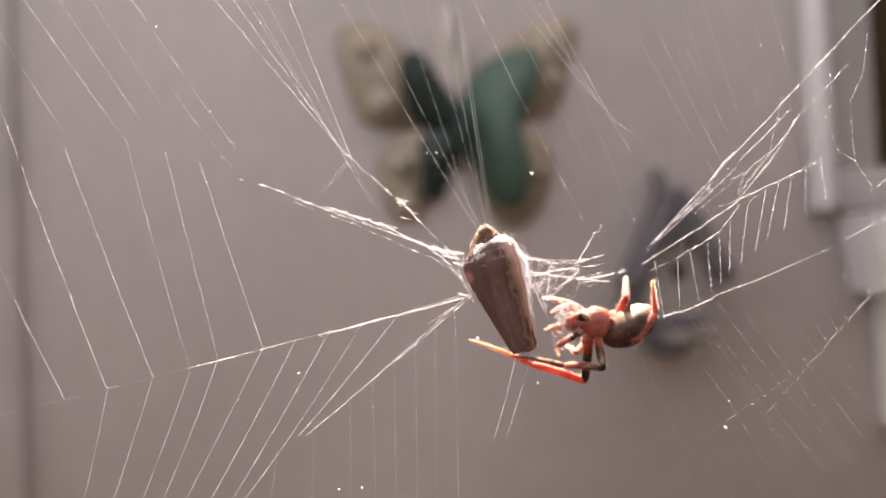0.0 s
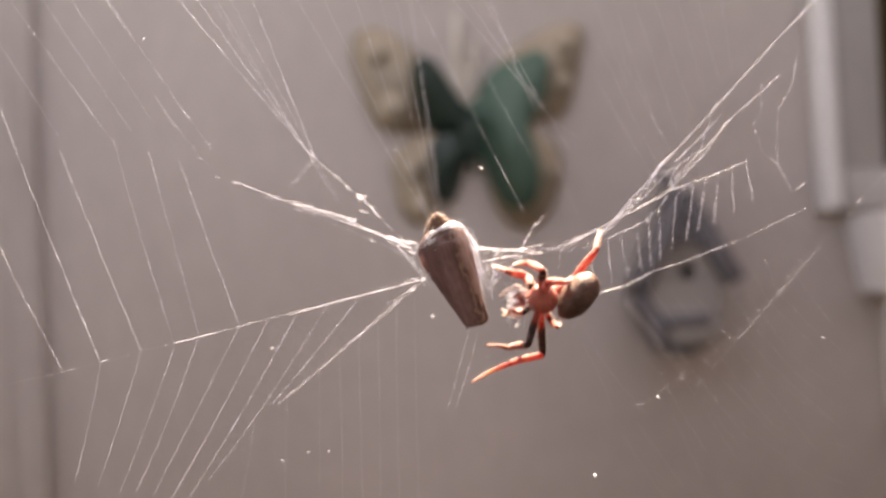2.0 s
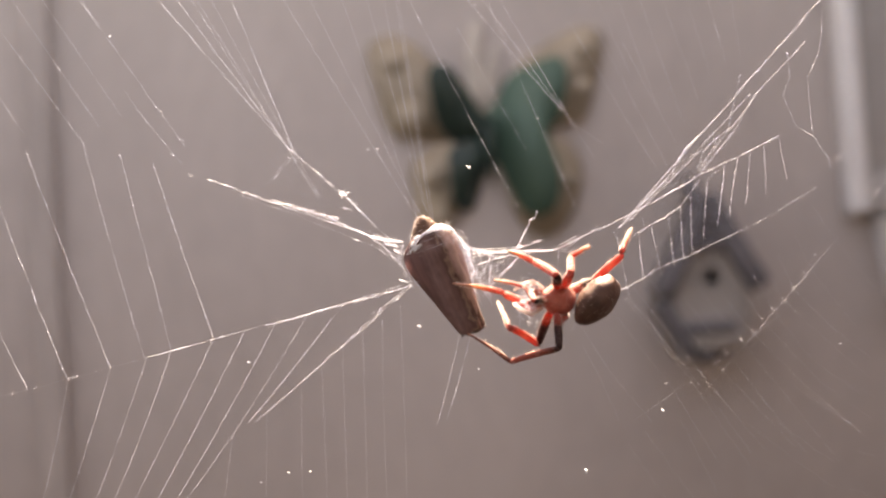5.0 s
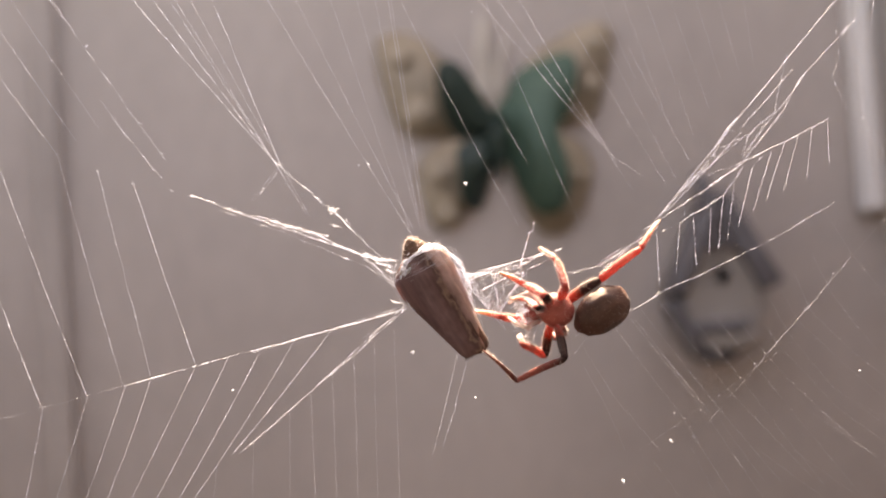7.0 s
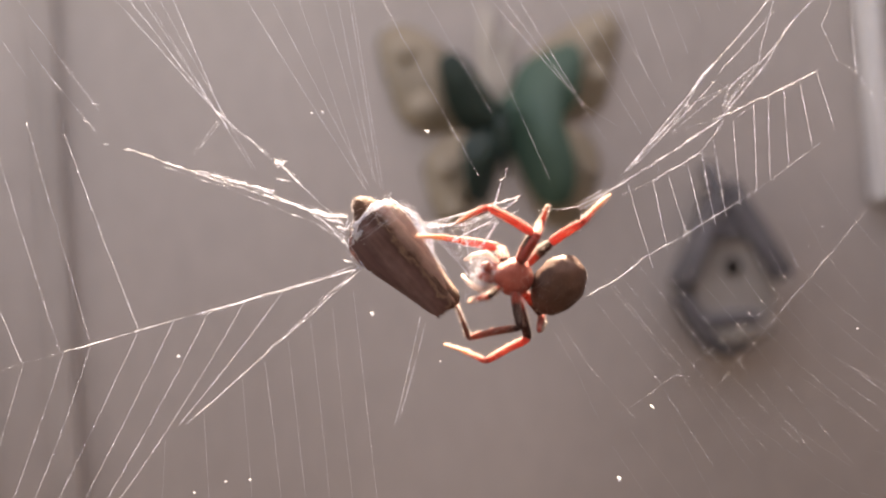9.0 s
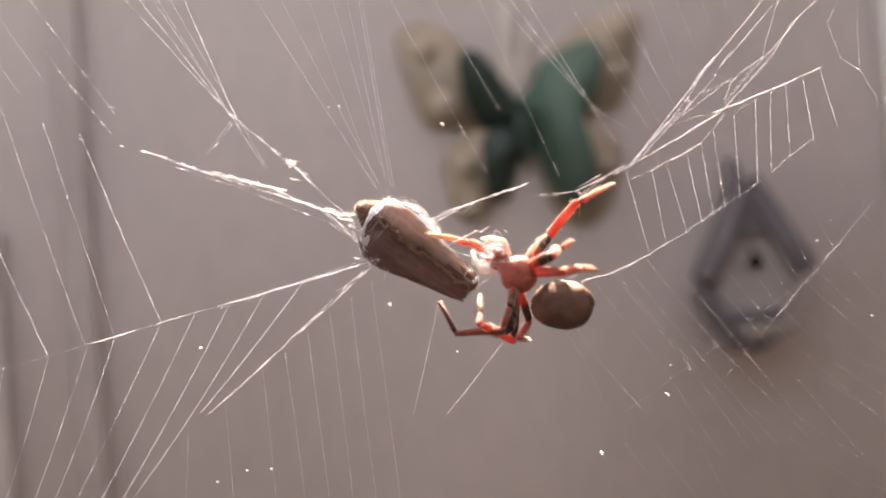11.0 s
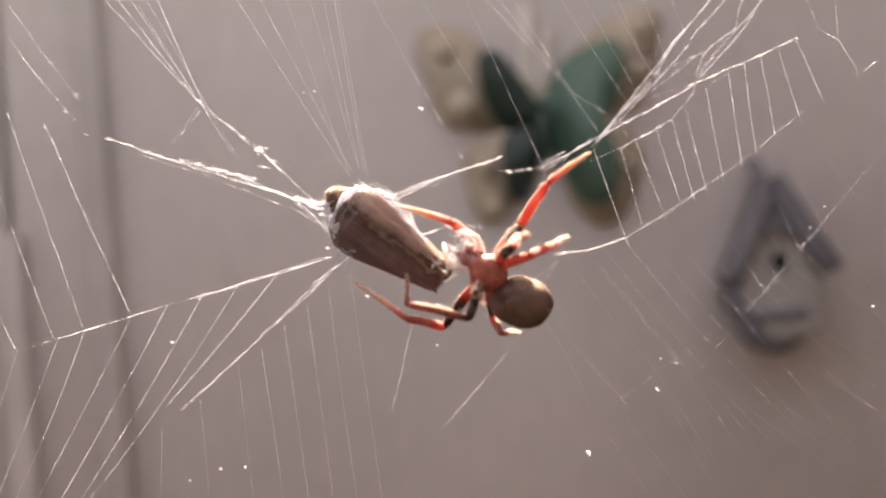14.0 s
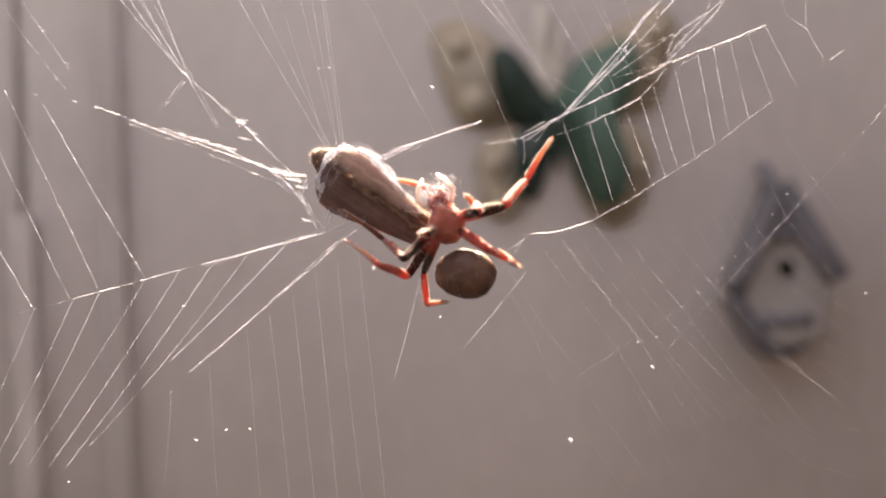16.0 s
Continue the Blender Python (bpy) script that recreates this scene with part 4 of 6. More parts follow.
            p += Vector([noise.noise((seed + k * 9, t * 7, 1)) for k in range(3)]) * 0.45
            pts.append(p / 1000)
            radii.append(thick * (0.30 + 0.9 * abs(noise.noise((seed, t * 11, 5))) + 0.5 * abs(noise.noise((seed, t * 31, 2)))) * (0.3 + 0.7 * math.sin(math.pi * min(1, max(0, t)))) / 1000 + 0.00002)
        bm = tube(bmesh.new(), pts, radii, 9)
        for v in bm.verts:
            v.co += Vector([noise.noise(v.co * 2500 + Vector((seed + k, 0, 0))) for k in range(3)]) * 0.00012
        return bm

    for k, (start, bend, end, thick) in enumerate((((-6.2, -0.8, 5.0), (-4.4, -2.2, 9.0), (-1.0, -2.2, 8.7), 0.7), ((-2.0, -2.2, 8.6), (1.5, -2.6, 9.6), (4.2, -0.8, 7.2), 0.9),
                                                   ((3.8, -1.0, 7.6), (5.0, -0.6, 4.0), (4.4, -0.4, 0.5), 0.5), ((-6.2, -0.4, 6.0), (-6.6, -0.6, 2.0), (-5.4, -0.2, -1.8), 0.55),
                                                   ((-5.8, -1.0, 4.6), (-4.6, -2.0, 7.6), (-3.0, -2.4, 7.0), 0.6))):
        part("silk_roll", roll(start, bend, end, thick, k * 17.0), SILK_WOOL, ob, "matted white silk roll")
    bm = bmesh.new()
    for k in range(120):
        z0 = random.uniform(-4.5, 7.4)
        z1 = max(-8.5, z0 - random.uniform(1.0, 6.0))
        edge = lambda z: 3.9 if z > 3 else 3.9 - 0.2 * (3 - z)
        a = Vector((edge(z0) - 0.3, random.uniform(-1.2, 0.6), z0))
        b = Vector((edge(z1) + random.uniform(-0.3, 0.5), random.uniform(-1.2, 0.6), z1))
        out = random.uniform(0.1, 2.0) * (1 if z0 > 0 else 0.5)
        pts = []
        for i in range(9):
            t = i / 8
            p = a.lerp(b, t) + Vector((out, 0, 0)) * 4 * t * (1 - t)
            p += Vector([noise.noise((k * 3.1 + j, t * 3, 2)) for j in range(3)]) * 0.5
            pts.append(p / 1000)
        tube(bm, pts, [random.uniform(0.012, 0.04) / 1000 for _ in pts], 4)
    part("silk_sheet", bm, SILK_WOOL, ob, "torn white silk sheet along one edge")
    bm = bmesh.new()
    for k in range(70):
        t = random.random()
        a = Vector((-4.6 + 1.2 * t, random.uniform(-1.2, 0.6), 7.0 - 8.0 * t)) if k < 40 else Vector((random.uniform(-4, 3.6), random.uniform(-1.5, 0), 8.2 + random.uniform(-0.8, 0.6)))
        b = a + Vector([random.gauss(0, 0.8) for _ in range(3)])
        tube(bm, [a / 1000, (a.lerp(b, 0.5) + Vector([random.gauss(0, 0.25) for _ in range(3)])) / 1000, b / 1000], [random.uniform(0.02, 0.09) / 1000 for _ in range(3)], 4)
    part("silk_tuft", bm, SILK_WOOL, ob, "thick white silk tufts")
    return ob


wrapped_moth = moth()


# ---- the spider: x points to its head ----
def ovoid(rx, ry, rz, taper=0.0, rough=0.03, seed=0.0):
    bm = bmesh.new()
    bmesh.ops.create_uvsphere(bm, u_segments=32, v_segments=20, radius=1)
    for v in bm.verts:
        k = 1 + taper * v.co.x
        d = 1 + rough * noise.noise(v.co * 3 + Vector((seed, 0, 0)))
        v.co = Vector((v.co.x * rx * d, v.co.y * ry * k * d, v.co.z * rz * k * d)) / 1000
    return bm


def hairy(bm, count, long):
    """Short hairs strewn evenly over a body."""
    bm.normal_update()
    faces = list(bm.faces)
    for f in random.choices(faces, weights=[f.calc_area() for f in faces], k=count):
        share = [random.random() for _ in f.verts]
        at = sum((v.co * w for v, w in zip(f.verts, share)), Vector()) / sum(share)
        spike(bm, at, (f.normal + Vector([random.gauss(0, 0.35) for _ in range(3)])).normalized(), random.uniform(0.5, 1.1) * long / 1000, 0.000025)
    return bm


def limb(length, r0, r1, swell=0.15, hairs=430):
    """A leg piece along +z from its joint."""
    n = 12
    points = [Vector((0, 0.02 * length * math.sin(math.pi * i / n), length * i / n)) / 1000 for i in range(n + 1)]
    radii = []
    for i in range(n + 1):
        t = i / n
        r = r0 + (r1 - r0) * t + swell * r0 * math.sin(math.pi * t)
        radii.append((r * (0.72 if i in (0, n) else 1)) / 1000)
    bm = tube(bmesh.new(), points, radii, 9)
    for k in range(hairs):
        i = random.randrange(1, n)
        a = random.uniform(0, math.tau)
        way = Vector((math.cos(a), math.sin(a), random.uniform(0.2, 0.9))).normalized()
        spike(bm, points[i] + Vector((math.cos(a), math.sin(a), 0)) * radii[i] * 0.9 + Vector((0, 0, random.uniform(-0.3, 0.3) / 1000)), way, random.uniform(0.15, 0.7) / 1000, 0.000024)
    return bm


spider = thing("spider", "orange-red orb spider with brown abdomen and dark-banded legs", "spider")
def carapace_shape():
    """A broad rounded shield with a narrower raised head and shallow furrows."""
    bm = ovoid(3.7, 2.4, 3.0, -0.05, 0.04, 4.0)
    for v in bm.verts:
        x, y, z = v.co * 1000
        head = max(0.0, min(1.0, (x - 0.6) / 1.6))
        z *= 1 - 0.36 * head
        y *= 1 + 0.12 * head
        angle = math.atan2(z, x + 0.4)
        furrow = 0.22 * max(0.0, math.cos(angle * 5)) ** 6 * max(0.0, min(1.0, math.hypot(x, z) - 0.5)) * (1 - head)
        pit = 0.5 * math.exp(-((x + 0.8) ** 2 * 2.2 + z * z * 5))
        v.co = Vector((x, y + (furrow + pit) * (1 if y < 0 else -1), z)) / 1000
    return bm


carapace = part("cephalothorax", hairy(carapace_shape(), 420, 0.5), SHELL, spider, "orange-red carapace", extra=HAIR)
abdomen = part("abdomen", hairy(ovoid(5.4, 4.0, 3.2, -0.08, 0.08, 11.0), 700, 0.3), BELLY, spider, "brown mottled rounded abdomen with fine hairs", extra=HAIR)
for side in (-1, 1):
    fang = part("fang_base", tube(bmesh.new(), [(0.0028, -0.0004, side * 0.0008), (0.0042, -0.0008, side * 0.0009), (0.0052, -0.0010, side * 0.0008)], [0.0008, 0.0009, 0.0004], 8), SHELL, spider)
    palp = part("palp", tube(bmesh.new(), [(0.0026, -0.0002, side * 0.0018), (0.0046, -0.0012, side * 0.0030), (0.0066, -0.0008, side * 0.0022), (0.0078, 0.0, side * 0.0012)], [0.0004, 0.0005, 0.0004, 0.00025], 7), HAIR, spider, "pale hairy palp")
bm = bmesh.new()
for k in range(260):
    a = Vector((random.gauss(4.4, 1.0), random.gauss(-0.8, 1.1), random.gauss(0, 1.7)))
    b = a + Vector([random.gauss(0.2, 0.6) for _ in range(3)])
    c = b + Vector([random.gauss(0, 0.5) for _ in range(3)])
    tube(bm, [a / 1000, b / 1000, c / 1000], [random.uniform(0.01, 0.045) / 1000 for _ in range(3)], 4)
part("silk_tuft", bm, SILK_WOOL, spider, "white silk clinging to the mouth parts")

LEGS = {}


def leg(key, lengths, upper=FEMUR, lower=TARSUS, thick=0.8):
    femur = part("leg", limb(lengths[0], 0.62 * thick, 0.60 * thick, 0.25), upper, spider, "hairy leg, dark and orange-red banded", extra=HAIR)
    tibia = part("tibia", limb(lengths[1], 0.60 * thick, 0.48 * thick, 0.10), TIBIA if lower is TARSUS else TIBIA_SHADED, femur, extra=HAIR)
    tarsus = part("tarsus", limb(lengths[2], 0.46 * thick, 0.16 * thick, 0.0), lower, femur, extra=HAIR)
    LEGS[key] = (femur, tibia, tarsus, lengths)


leg("moth_leg", (5, 7, 10), FEMUR_LIGHT, TARSUS, 1.25)
leg("raised_leg", (6, 8.5, 6.5), FEMUR, TARSUS, 1.15)
leg("long_leg", (7.2, 9, 8.5), FEMUR, TARSUS, 1.25)
leg("short_leg", (6.5, 6, 6), FEMUR_LIGHT, TARSUS, 1.05)
leg("dark_leg", (8, 10, 9.5), FEMUR, TARSUS_SHADED, 1.0)
leg("reaching_leg", (9, 10.5, 12), FEMUR, TARSUS, 1.1)
leg("tucked_leg", (6.5, 6, 6.5), FEMUR, TARSUS, 0.8)
leg("hanging_leg", (6.5, 6.5, 7), FEMUR, TARSUS, 0.9)


# ---- drifting specks caught in the web, and glints built as flecks ----
def speck(x, z, back, size, owner=None):
    bm = bmesh.new()
    for k in range(6):
        a = Vector([random.gauss(0, size * 0.4) for _ in range(3)])
        b = a + Vector([random.gauss(0, size * 0.6) for _ in range(3)])
        tube(bm, [a / 1000, b / 1000], [size * 0.6 / 1000, size * 0.35 / 1000], 5)
    ob = part("speck_or_glint", bm, SILK_WOOL, owner or low_sheet, "small white fleck, caught in a thread or built for a glint")
    ob.matrix_basis = pose(x / 1000, back / 1000, z / 1000)
    return ob


for k, (x, z) in enumerate(SPECKS):
    speck(x, z, 1.5, (0.17, 0.12, 0.24, 0.15)[k % 4])
drifting_speck = speck(30, -39, 1.5, 0.34, far_sheet)
# glints of the thin spoke, built as tiny white flecks
for x, z in GLINTS:
    speck(x, z, 5.0, 0.10, far_sheet)


# ---- what moves ----
def along(a, b):
    """A pose at a (millimetres in the sheet) whose z axis points to b."""
    a, b = Vector(a), Vector(b)
    turn = (b - a).to_track_quat("Z", "Y").to_matrix().to_4x4()
    return Matrix.Translation(a / 1000) @ turn


BODY = [
    (0, 14.4, -8.4, 20.6, -9.3),
    (0.5, 15.4, -9.1, 22.3, -9.4),
    (1, 17.2, -6.6, 23.2, -5.5),
    (1.5, 16, -7.6, 22.7, -6.3),
    (2, 15.7, -7.3, 23.3, -7.1),
    (2.5, 16.6, -7.7, 23, -8),
    (3, 18.1, -7.8, 24.6, -8.2),
    (3.5, 15.9, -7.8, 23.2, -8.8),
    (4, 17.2, -8.4, 24.5, -9.4),
    (6.5, 20.1, -5.4, 28.2, -5.9),
    (7, 18.9, -5.4, 27.2, -6),
    (7.5, 18.6, -5.6, 25.9, -6.5),
    (8, 18.5, -6, 25.5, -6.8),
] + [
    (8.5, 17.5, -6.4, 24.4, -7.3),
    (9, 17.7, -6.7, 25.1, -8.7),
    (11.5, 16.4, -6.6, 22.7, -13.1),
    (12, 15.5, -8.3, 19.9, -13.6),
    (12.5, 16.3, -7.5, 21.1, -13.2),
    (13, 17, -9.2, 22.3, -13.4),
    (13.5, 17.1, -10.1, 23, -14),
    (14, 15.9, -7.9, 20.7, -13.1),
    (14.5, 13.6, -8.1, 18.2, -11.7),
    (15, 14.3, -7.1, 18.8, -12.2),
    (15.5, 13.9, -6.2, 17, -13.3),
    (16, 14.7, -4, 17.3, -12.5),
]


def body_pose(row):
    t, cx, cz, ax, az = row
    turn = math.degrees(math.atan2(cz - az, cx - ax))
    return Matrix.Translation((cx / 1000, WEB_Y - 0.002, WEB_Z + cz / 1000)) @ pose(0, 0, 0, 0, -turn, 0)


def walk_leg(key, rows):
    """Rows of seconds, hip, knee, ankle and tip, in millimetres of the sheet."""
    femur, tibia, tarsus, lengths = LEGS[key]
    upper, middle, lower = [], [], []
    sheet = pose(0, WEB_Y, WEB_Z)
    for row, body in zip(rows, BODY):
        t = row[0]
        hip, knee, ankle, tip = (row[1 + 3 * k: 4 + 3 * k] for k in range(4))
        m = body_pose(body).inverted() @ sheet @ along(hip, knee)
        upper.append((t, m))
        inside = (sheet @ along(hip, knee)).inverted()
        middle.append((t, inside @ sheet @ along(knee, ankle)))
        lower.append((t, inside @ sheet @ along(ankle, tip)))
    walk(femur, upper)
    walk(tibia, middle)
    walk(tarsus, lower)


def motions():
    walk(spider, [(row[0], body_pose(row)) for row in BODY])
    lean = {0.0: 30, 0.5: 38, 1.0: 55, 1.5: 60, 2.0: 48, 2.5: 45, 3.0: 45, 3.5: 45, 4.0: 45, 6.5: 38, 7.0: 32, 7.5: 35, 8.0: 35, 8.5: 45, 9.0: 50, 11.5: -20, 12.0: -30, 12.5: -22, 13.0: -20, 13.5: -20, 14.0: -16, 14.5: -15, 15.0: -12, 15.5: -10, 16.0: -8}
    rolls = {t: 0 for t in (0.0, 0.5, 1.0, 1.5, 2.0, 2.5, 3.0, 3.5, 4.0)}
    rolls.update({6.5: 50, 7.0: 56, 7.5: 62, 8.0: 68, 8.5: 78, 9.0: 82})
    rows = []
    for t, cx, cz, ax, az in BODY:
        turn = math.degrees(math.atan2(cz - az, cx - ax))
        gap = max(6.6, min(9.5, math.hypot(cx - ax, cz - az)))
        swing = (lean[t] + 180 - turn) if t in lean else 0
        rows.append((t, pose(-gap / 1000, 0, 0) @ pose(0, 0, 0, 0, -swing, 0) @ pose(0, 0, 0, 0, 0, 0 if t < 8.2 else 20 if t < 10 else 26) @ pose(0, 0, 0, rolls.get(t, 88), 0, 0)))
    walk(abdomen, rows)
    walk(wrapped_moth, [(t, Matrix.Translation((x / 1000, WEB_Y + 0.001, WEB_Z + z / 1000)) @ pose(0, 0, 0, 0, 90 - turn, 0) @ pose(0, 0, 0, 0, 0, 20 - (turn - 104) * 0.87)) for t, x, z, turn in [
    (0, -0.4, -1.5, 105.7),
    (0.5, -0.1, -1.2, 104.3),
    (1, -0.3, -0.5, 109.5),
    (1.5, 0.2, -0.4, 110.1),
    (2, 0.2, -0.5, 108.4),
    (2.5, 0.3, -0.3, 109.8),
    (3, 1.2, -0.2, 109.9),
    (3.5, 0.6, -0.1, 111.1),
    (4, 0.2, -1.1, 109.1),
    (6.5, 0.4, -1.6, 116.6),
    (7, 0.4, -1.5, 117.9),
    (7.5, 1, -1.2, 123.6),
    (8, 0.7, -1.1, 123.2),
    (8.5, 0.2, -1.6, 128.6),
    (9, 1, -1.4, 126.5),
    (11.5, 1.1, -0.4, 140),
    (12, 0.7, 0, 136.4),
    (12.5, 1.1, 0.2, 135.2),
    (13, 1, -0.1, 136.8),
    (13.5, 1.1, -0.8, 136),
    (14, 0.9, -0.5, 137.9),
    (14.5, 2.4, 0.3, 144.2),
    (15, 1.5, 1.4, 141.3),
    (15.5, 1.9, 1.5, 141.3),
    (16, 2.7, 2, 141.7),
    ]])
    walk_leg("moth_leg", [
        (0, 13.4,-1.2,-7.5, 13.5,3.8,-6.8, 10,-1.9,-4.7, 6.9,7.5,-3.8),
        (0.5, 14.2,-1.2,-8, 13.9,3.7,-7.1, 10.9,-2.1,-4.7, 10.4,7.6,-2.6),
        (1, 16.4,-1.2,-5.1, 16.5,3.7,-4, 13,-2,-1.9, 11.7,7.9,-1.5),
        (1.5, 14.6,-1.2,-7, 13.8,3.7,-6.6, 9,-0.7,-4, 2.8,-7.2,0.2),
        (2, 14.5,-1.2,-5, 13.8,3.2,-2.7, 9.8,-2.5,-1.7, 7.3,7,-0.3),
        (2.5, 14.9,-1.2,-7.9, 13.8,3.7,-8.2, 8.4,-0.4,-6.2, 1.7,-7.3,-3.6),
        (3, 16.7,-1.2,-6.9, 16,3.7,-6.1, 11,-1.1,-4.9, 2.4,3.1,-1.9),
        (3.5, 14.5,-1.2,-7.9, 13.6,3.7,-8.1, 7.9,0.5,-5.7, 2.4,-7.5,-3.2),
        (4, 15.5,-1.2,-8.8, 14.4,3.6,-9.4, 8.8,0.8,-6.2, 3.1,-7,-3.8),
        (6.5, 17.6,-1.2,-6.4, 14.8,2.7,-7.7, 10.1,-2.2,-5.8, 3.8,5.5,-4.6),
        (7, 16.6,-1.2,-6.3, 14.8,3.3,-7.3, 10,-1.7,-6, 4.4,6.5,-4.7),
        (7.5, 17.3,-1.2,-4, 16.3,3.4,-2.4, 10.8,-0.7,-1.2, 2.7,4.9,0.4),
        (8, 17.4,-1.2,-4.1, 16.7,3.3,-2, 11.4,-0.9,-0.4, 2.4,3.3,1.4),
        (8.5, 16.8,-1.2,-3.9, 16.2,2.6,-0.6, 11.2,-1.9,1.3, 2.4,2.8,2),
        (9, 17,-1.2,-4.4, 16.5,3.1,-1.9, 9.8,3,-0, 2.9,-4.2,0.8),
        (11.5, 15.5,-1.2,-5.6, 14.7,3.6,-4.5, 9.3,3.3,-0.1, 2.7,-4,1.8),
        (12, 15,-1.2,-6, 14.6,3.1,-3.5, 9.9,-0.9,-0.1, 1.3,3.3,2.8),
        (12.5, 15.8,-1.2,-5.3, 15.4,3.1,-2.7, 11.7,-2,0.4, 2.3,0.6,2.7),
        (13, 16.1,-1.2,-7, 15,3,-4.5, 11.1,-0.6,0.1, 1.8,1.4,3.3),
        (13.5, 16.3,-1.2,-7.6, 15.1,2.5,-4.4, 11.6,-2.7,-1.3, 3.2,0.2,3.2),
        (14, 15.2,-1.2,-5.6, 14.4,3,-3.1, 11.3,-2.4,0.1, 2.4,0.4,3.8),
        (14.5, 13.5,-1.2,-5.5, 13.1,2,-1.6, 11,-4.3,0.7, 3.3,0.9,4.6),
        (15, 14.3,-1.2,-4.5, 14.1,2.7,-1.3, 11.5,-3.1,1.6, 2.7,0.9,4.3),
        (15.5, 14.1,-1.2,-4.1, 14,3.1,-1.6, 11.4,-2.4,1.8, 2.9,2.3,4.3),
        (16, 15.2,-1.2,-3.2, 15.5,3.6,-2, 12.8,-1.9,1.4, 4.5,2.9,4.3),
    ])
    walk_leg("raised_leg", [
        (0, 13.1,-2.8,-7.7, 10.7,-8.2,-6.8, 9.6,0,-8.5, 5.3,-4.8,-9.1),
        (0.5, 13.8,-2.8,-10.1, 11.1,-8.1,-10.7, 11.4,0.2,-12.4, 8.9,-5.6,-10.9),
        (1, 16.1,-2.8,-5.4, 14.2,-8.3,-4, 11.7,-0.9,-7.4, 7.8,-6,-8.6),
        (1.5, 15.5,-2.8,-6, 14.3,-8.4,-4.1, 12.5,-0.5,-1.6, 8.3,-5.3,-1.1),
        (2, 16.1,-2.8,-4.7, 15.8,-8,-1.8, 14.1,0.1,-0.1, 10.7,-5.4,-0.4),
        (2.5, 16.1,-2.8,-5.7, 14.9,-8.4,-3.8, 12,-0.7,-1.6, 6.8,-4.2,0.2),
        (3, 17.7,-2.8,-5.3, 16.5,-7.9,-2.3, 13,-0.4,-0.1, 7.3,-3,1.4),
        (3.5, 16.3,-2.8,-5.4, 16.1,-8.3,-3.1, 14.3,-0.4,-0.5, 11.6,-5.7,2.2),
        (4, 17.6,-2.8,-6.1, 17.3,-8.4,-3.9, 14.5,-1.1,-0.6, 11,-6,1.6),
        (6.5, 19.7,-2.8,-3.9, 18.7,-8.5,-2.4, 15.5,-0.9,-0.2, 10.5,-4.6,1.7),
        (7, 18.2,-2.8,-4.1, 17,-8.5,-2.8, 14.4,-0.7,-0.7, 9.9,-4.7,1.7),
        (7.5, 19.3,-2.8,-3, 20.1,-6.8,1.3, 13,-4.2,5.2, 9.9,0.8,2.3),
        (8, 19,-2.8,-3.5, 19.5,-7,0.7, 12.5,-4.9,5.2, 9.2,0.1,2.7),
        (8.5, 18.5,-2.8,-4, 20.6,-4,1.5, 13,-4.2,5.1, 9.8,1.1,3),
        (9, 19.1,-2.8,-4.5, 21.6,-6.4,-0.4, 14.6,-6.6,4.4, 9.6,-2.9,2.5),
        (11.5, 19,-2.8,-6, 21.5,-8.2,-5.4, 25.3,-0.8,-3.7, 28.6,-6.4,-2.8),
        (12, 17.1,-2.8,-7.6, 18.4,-8.6,-7, 22.9,-1.7,-4.9, 25.9,-7.2,-3.3),
        (12.5, 18.1,-2.8,-6.8, 19.7,-8.6,-6.4, 22.3,-0.5,-5.3, 23.3,-6.9,-4.9),
        (13, 18.6,-2.8,-8.1, 20.2,-8.5,-7.1, 22.5,-0.4,-5.7, 24.2,-6.7,-4.8),
        (13.5, 18.6,-2.8,-8, 20.2,-8.3,-6.1, 22.9,-0.7,-3.4, 19.1,-6,-3.2),
        (14, 18,-2.8,-6.3, 20.1,-8.2,-4.9, 21.7,-0.1,-3, 22.9,-6.5,-3),
        (14.5, 15.1,-2.8,-6.3, 16.7,-8.4,-4.8, 18.4,-0.3,-2.7, 16,-6.3,-2.7),
        (15, 16.9,-2.8,-6.4, 19.8,-8,-6, 22.7,-0.2,-4, 24,-6.3,-2.3),
        (15.5, 16.5,-2.8,-5.9, 19.8,-7.8,-5.8, 22.6,0.1,-4.2, 24,-5.8,-2.1),
        (16, 17.2,-2.8,-3.4, 20.2,-8,-3.1, 19.4,0.3,-1.5, 18.2,-5.9,-0.2),
    ])
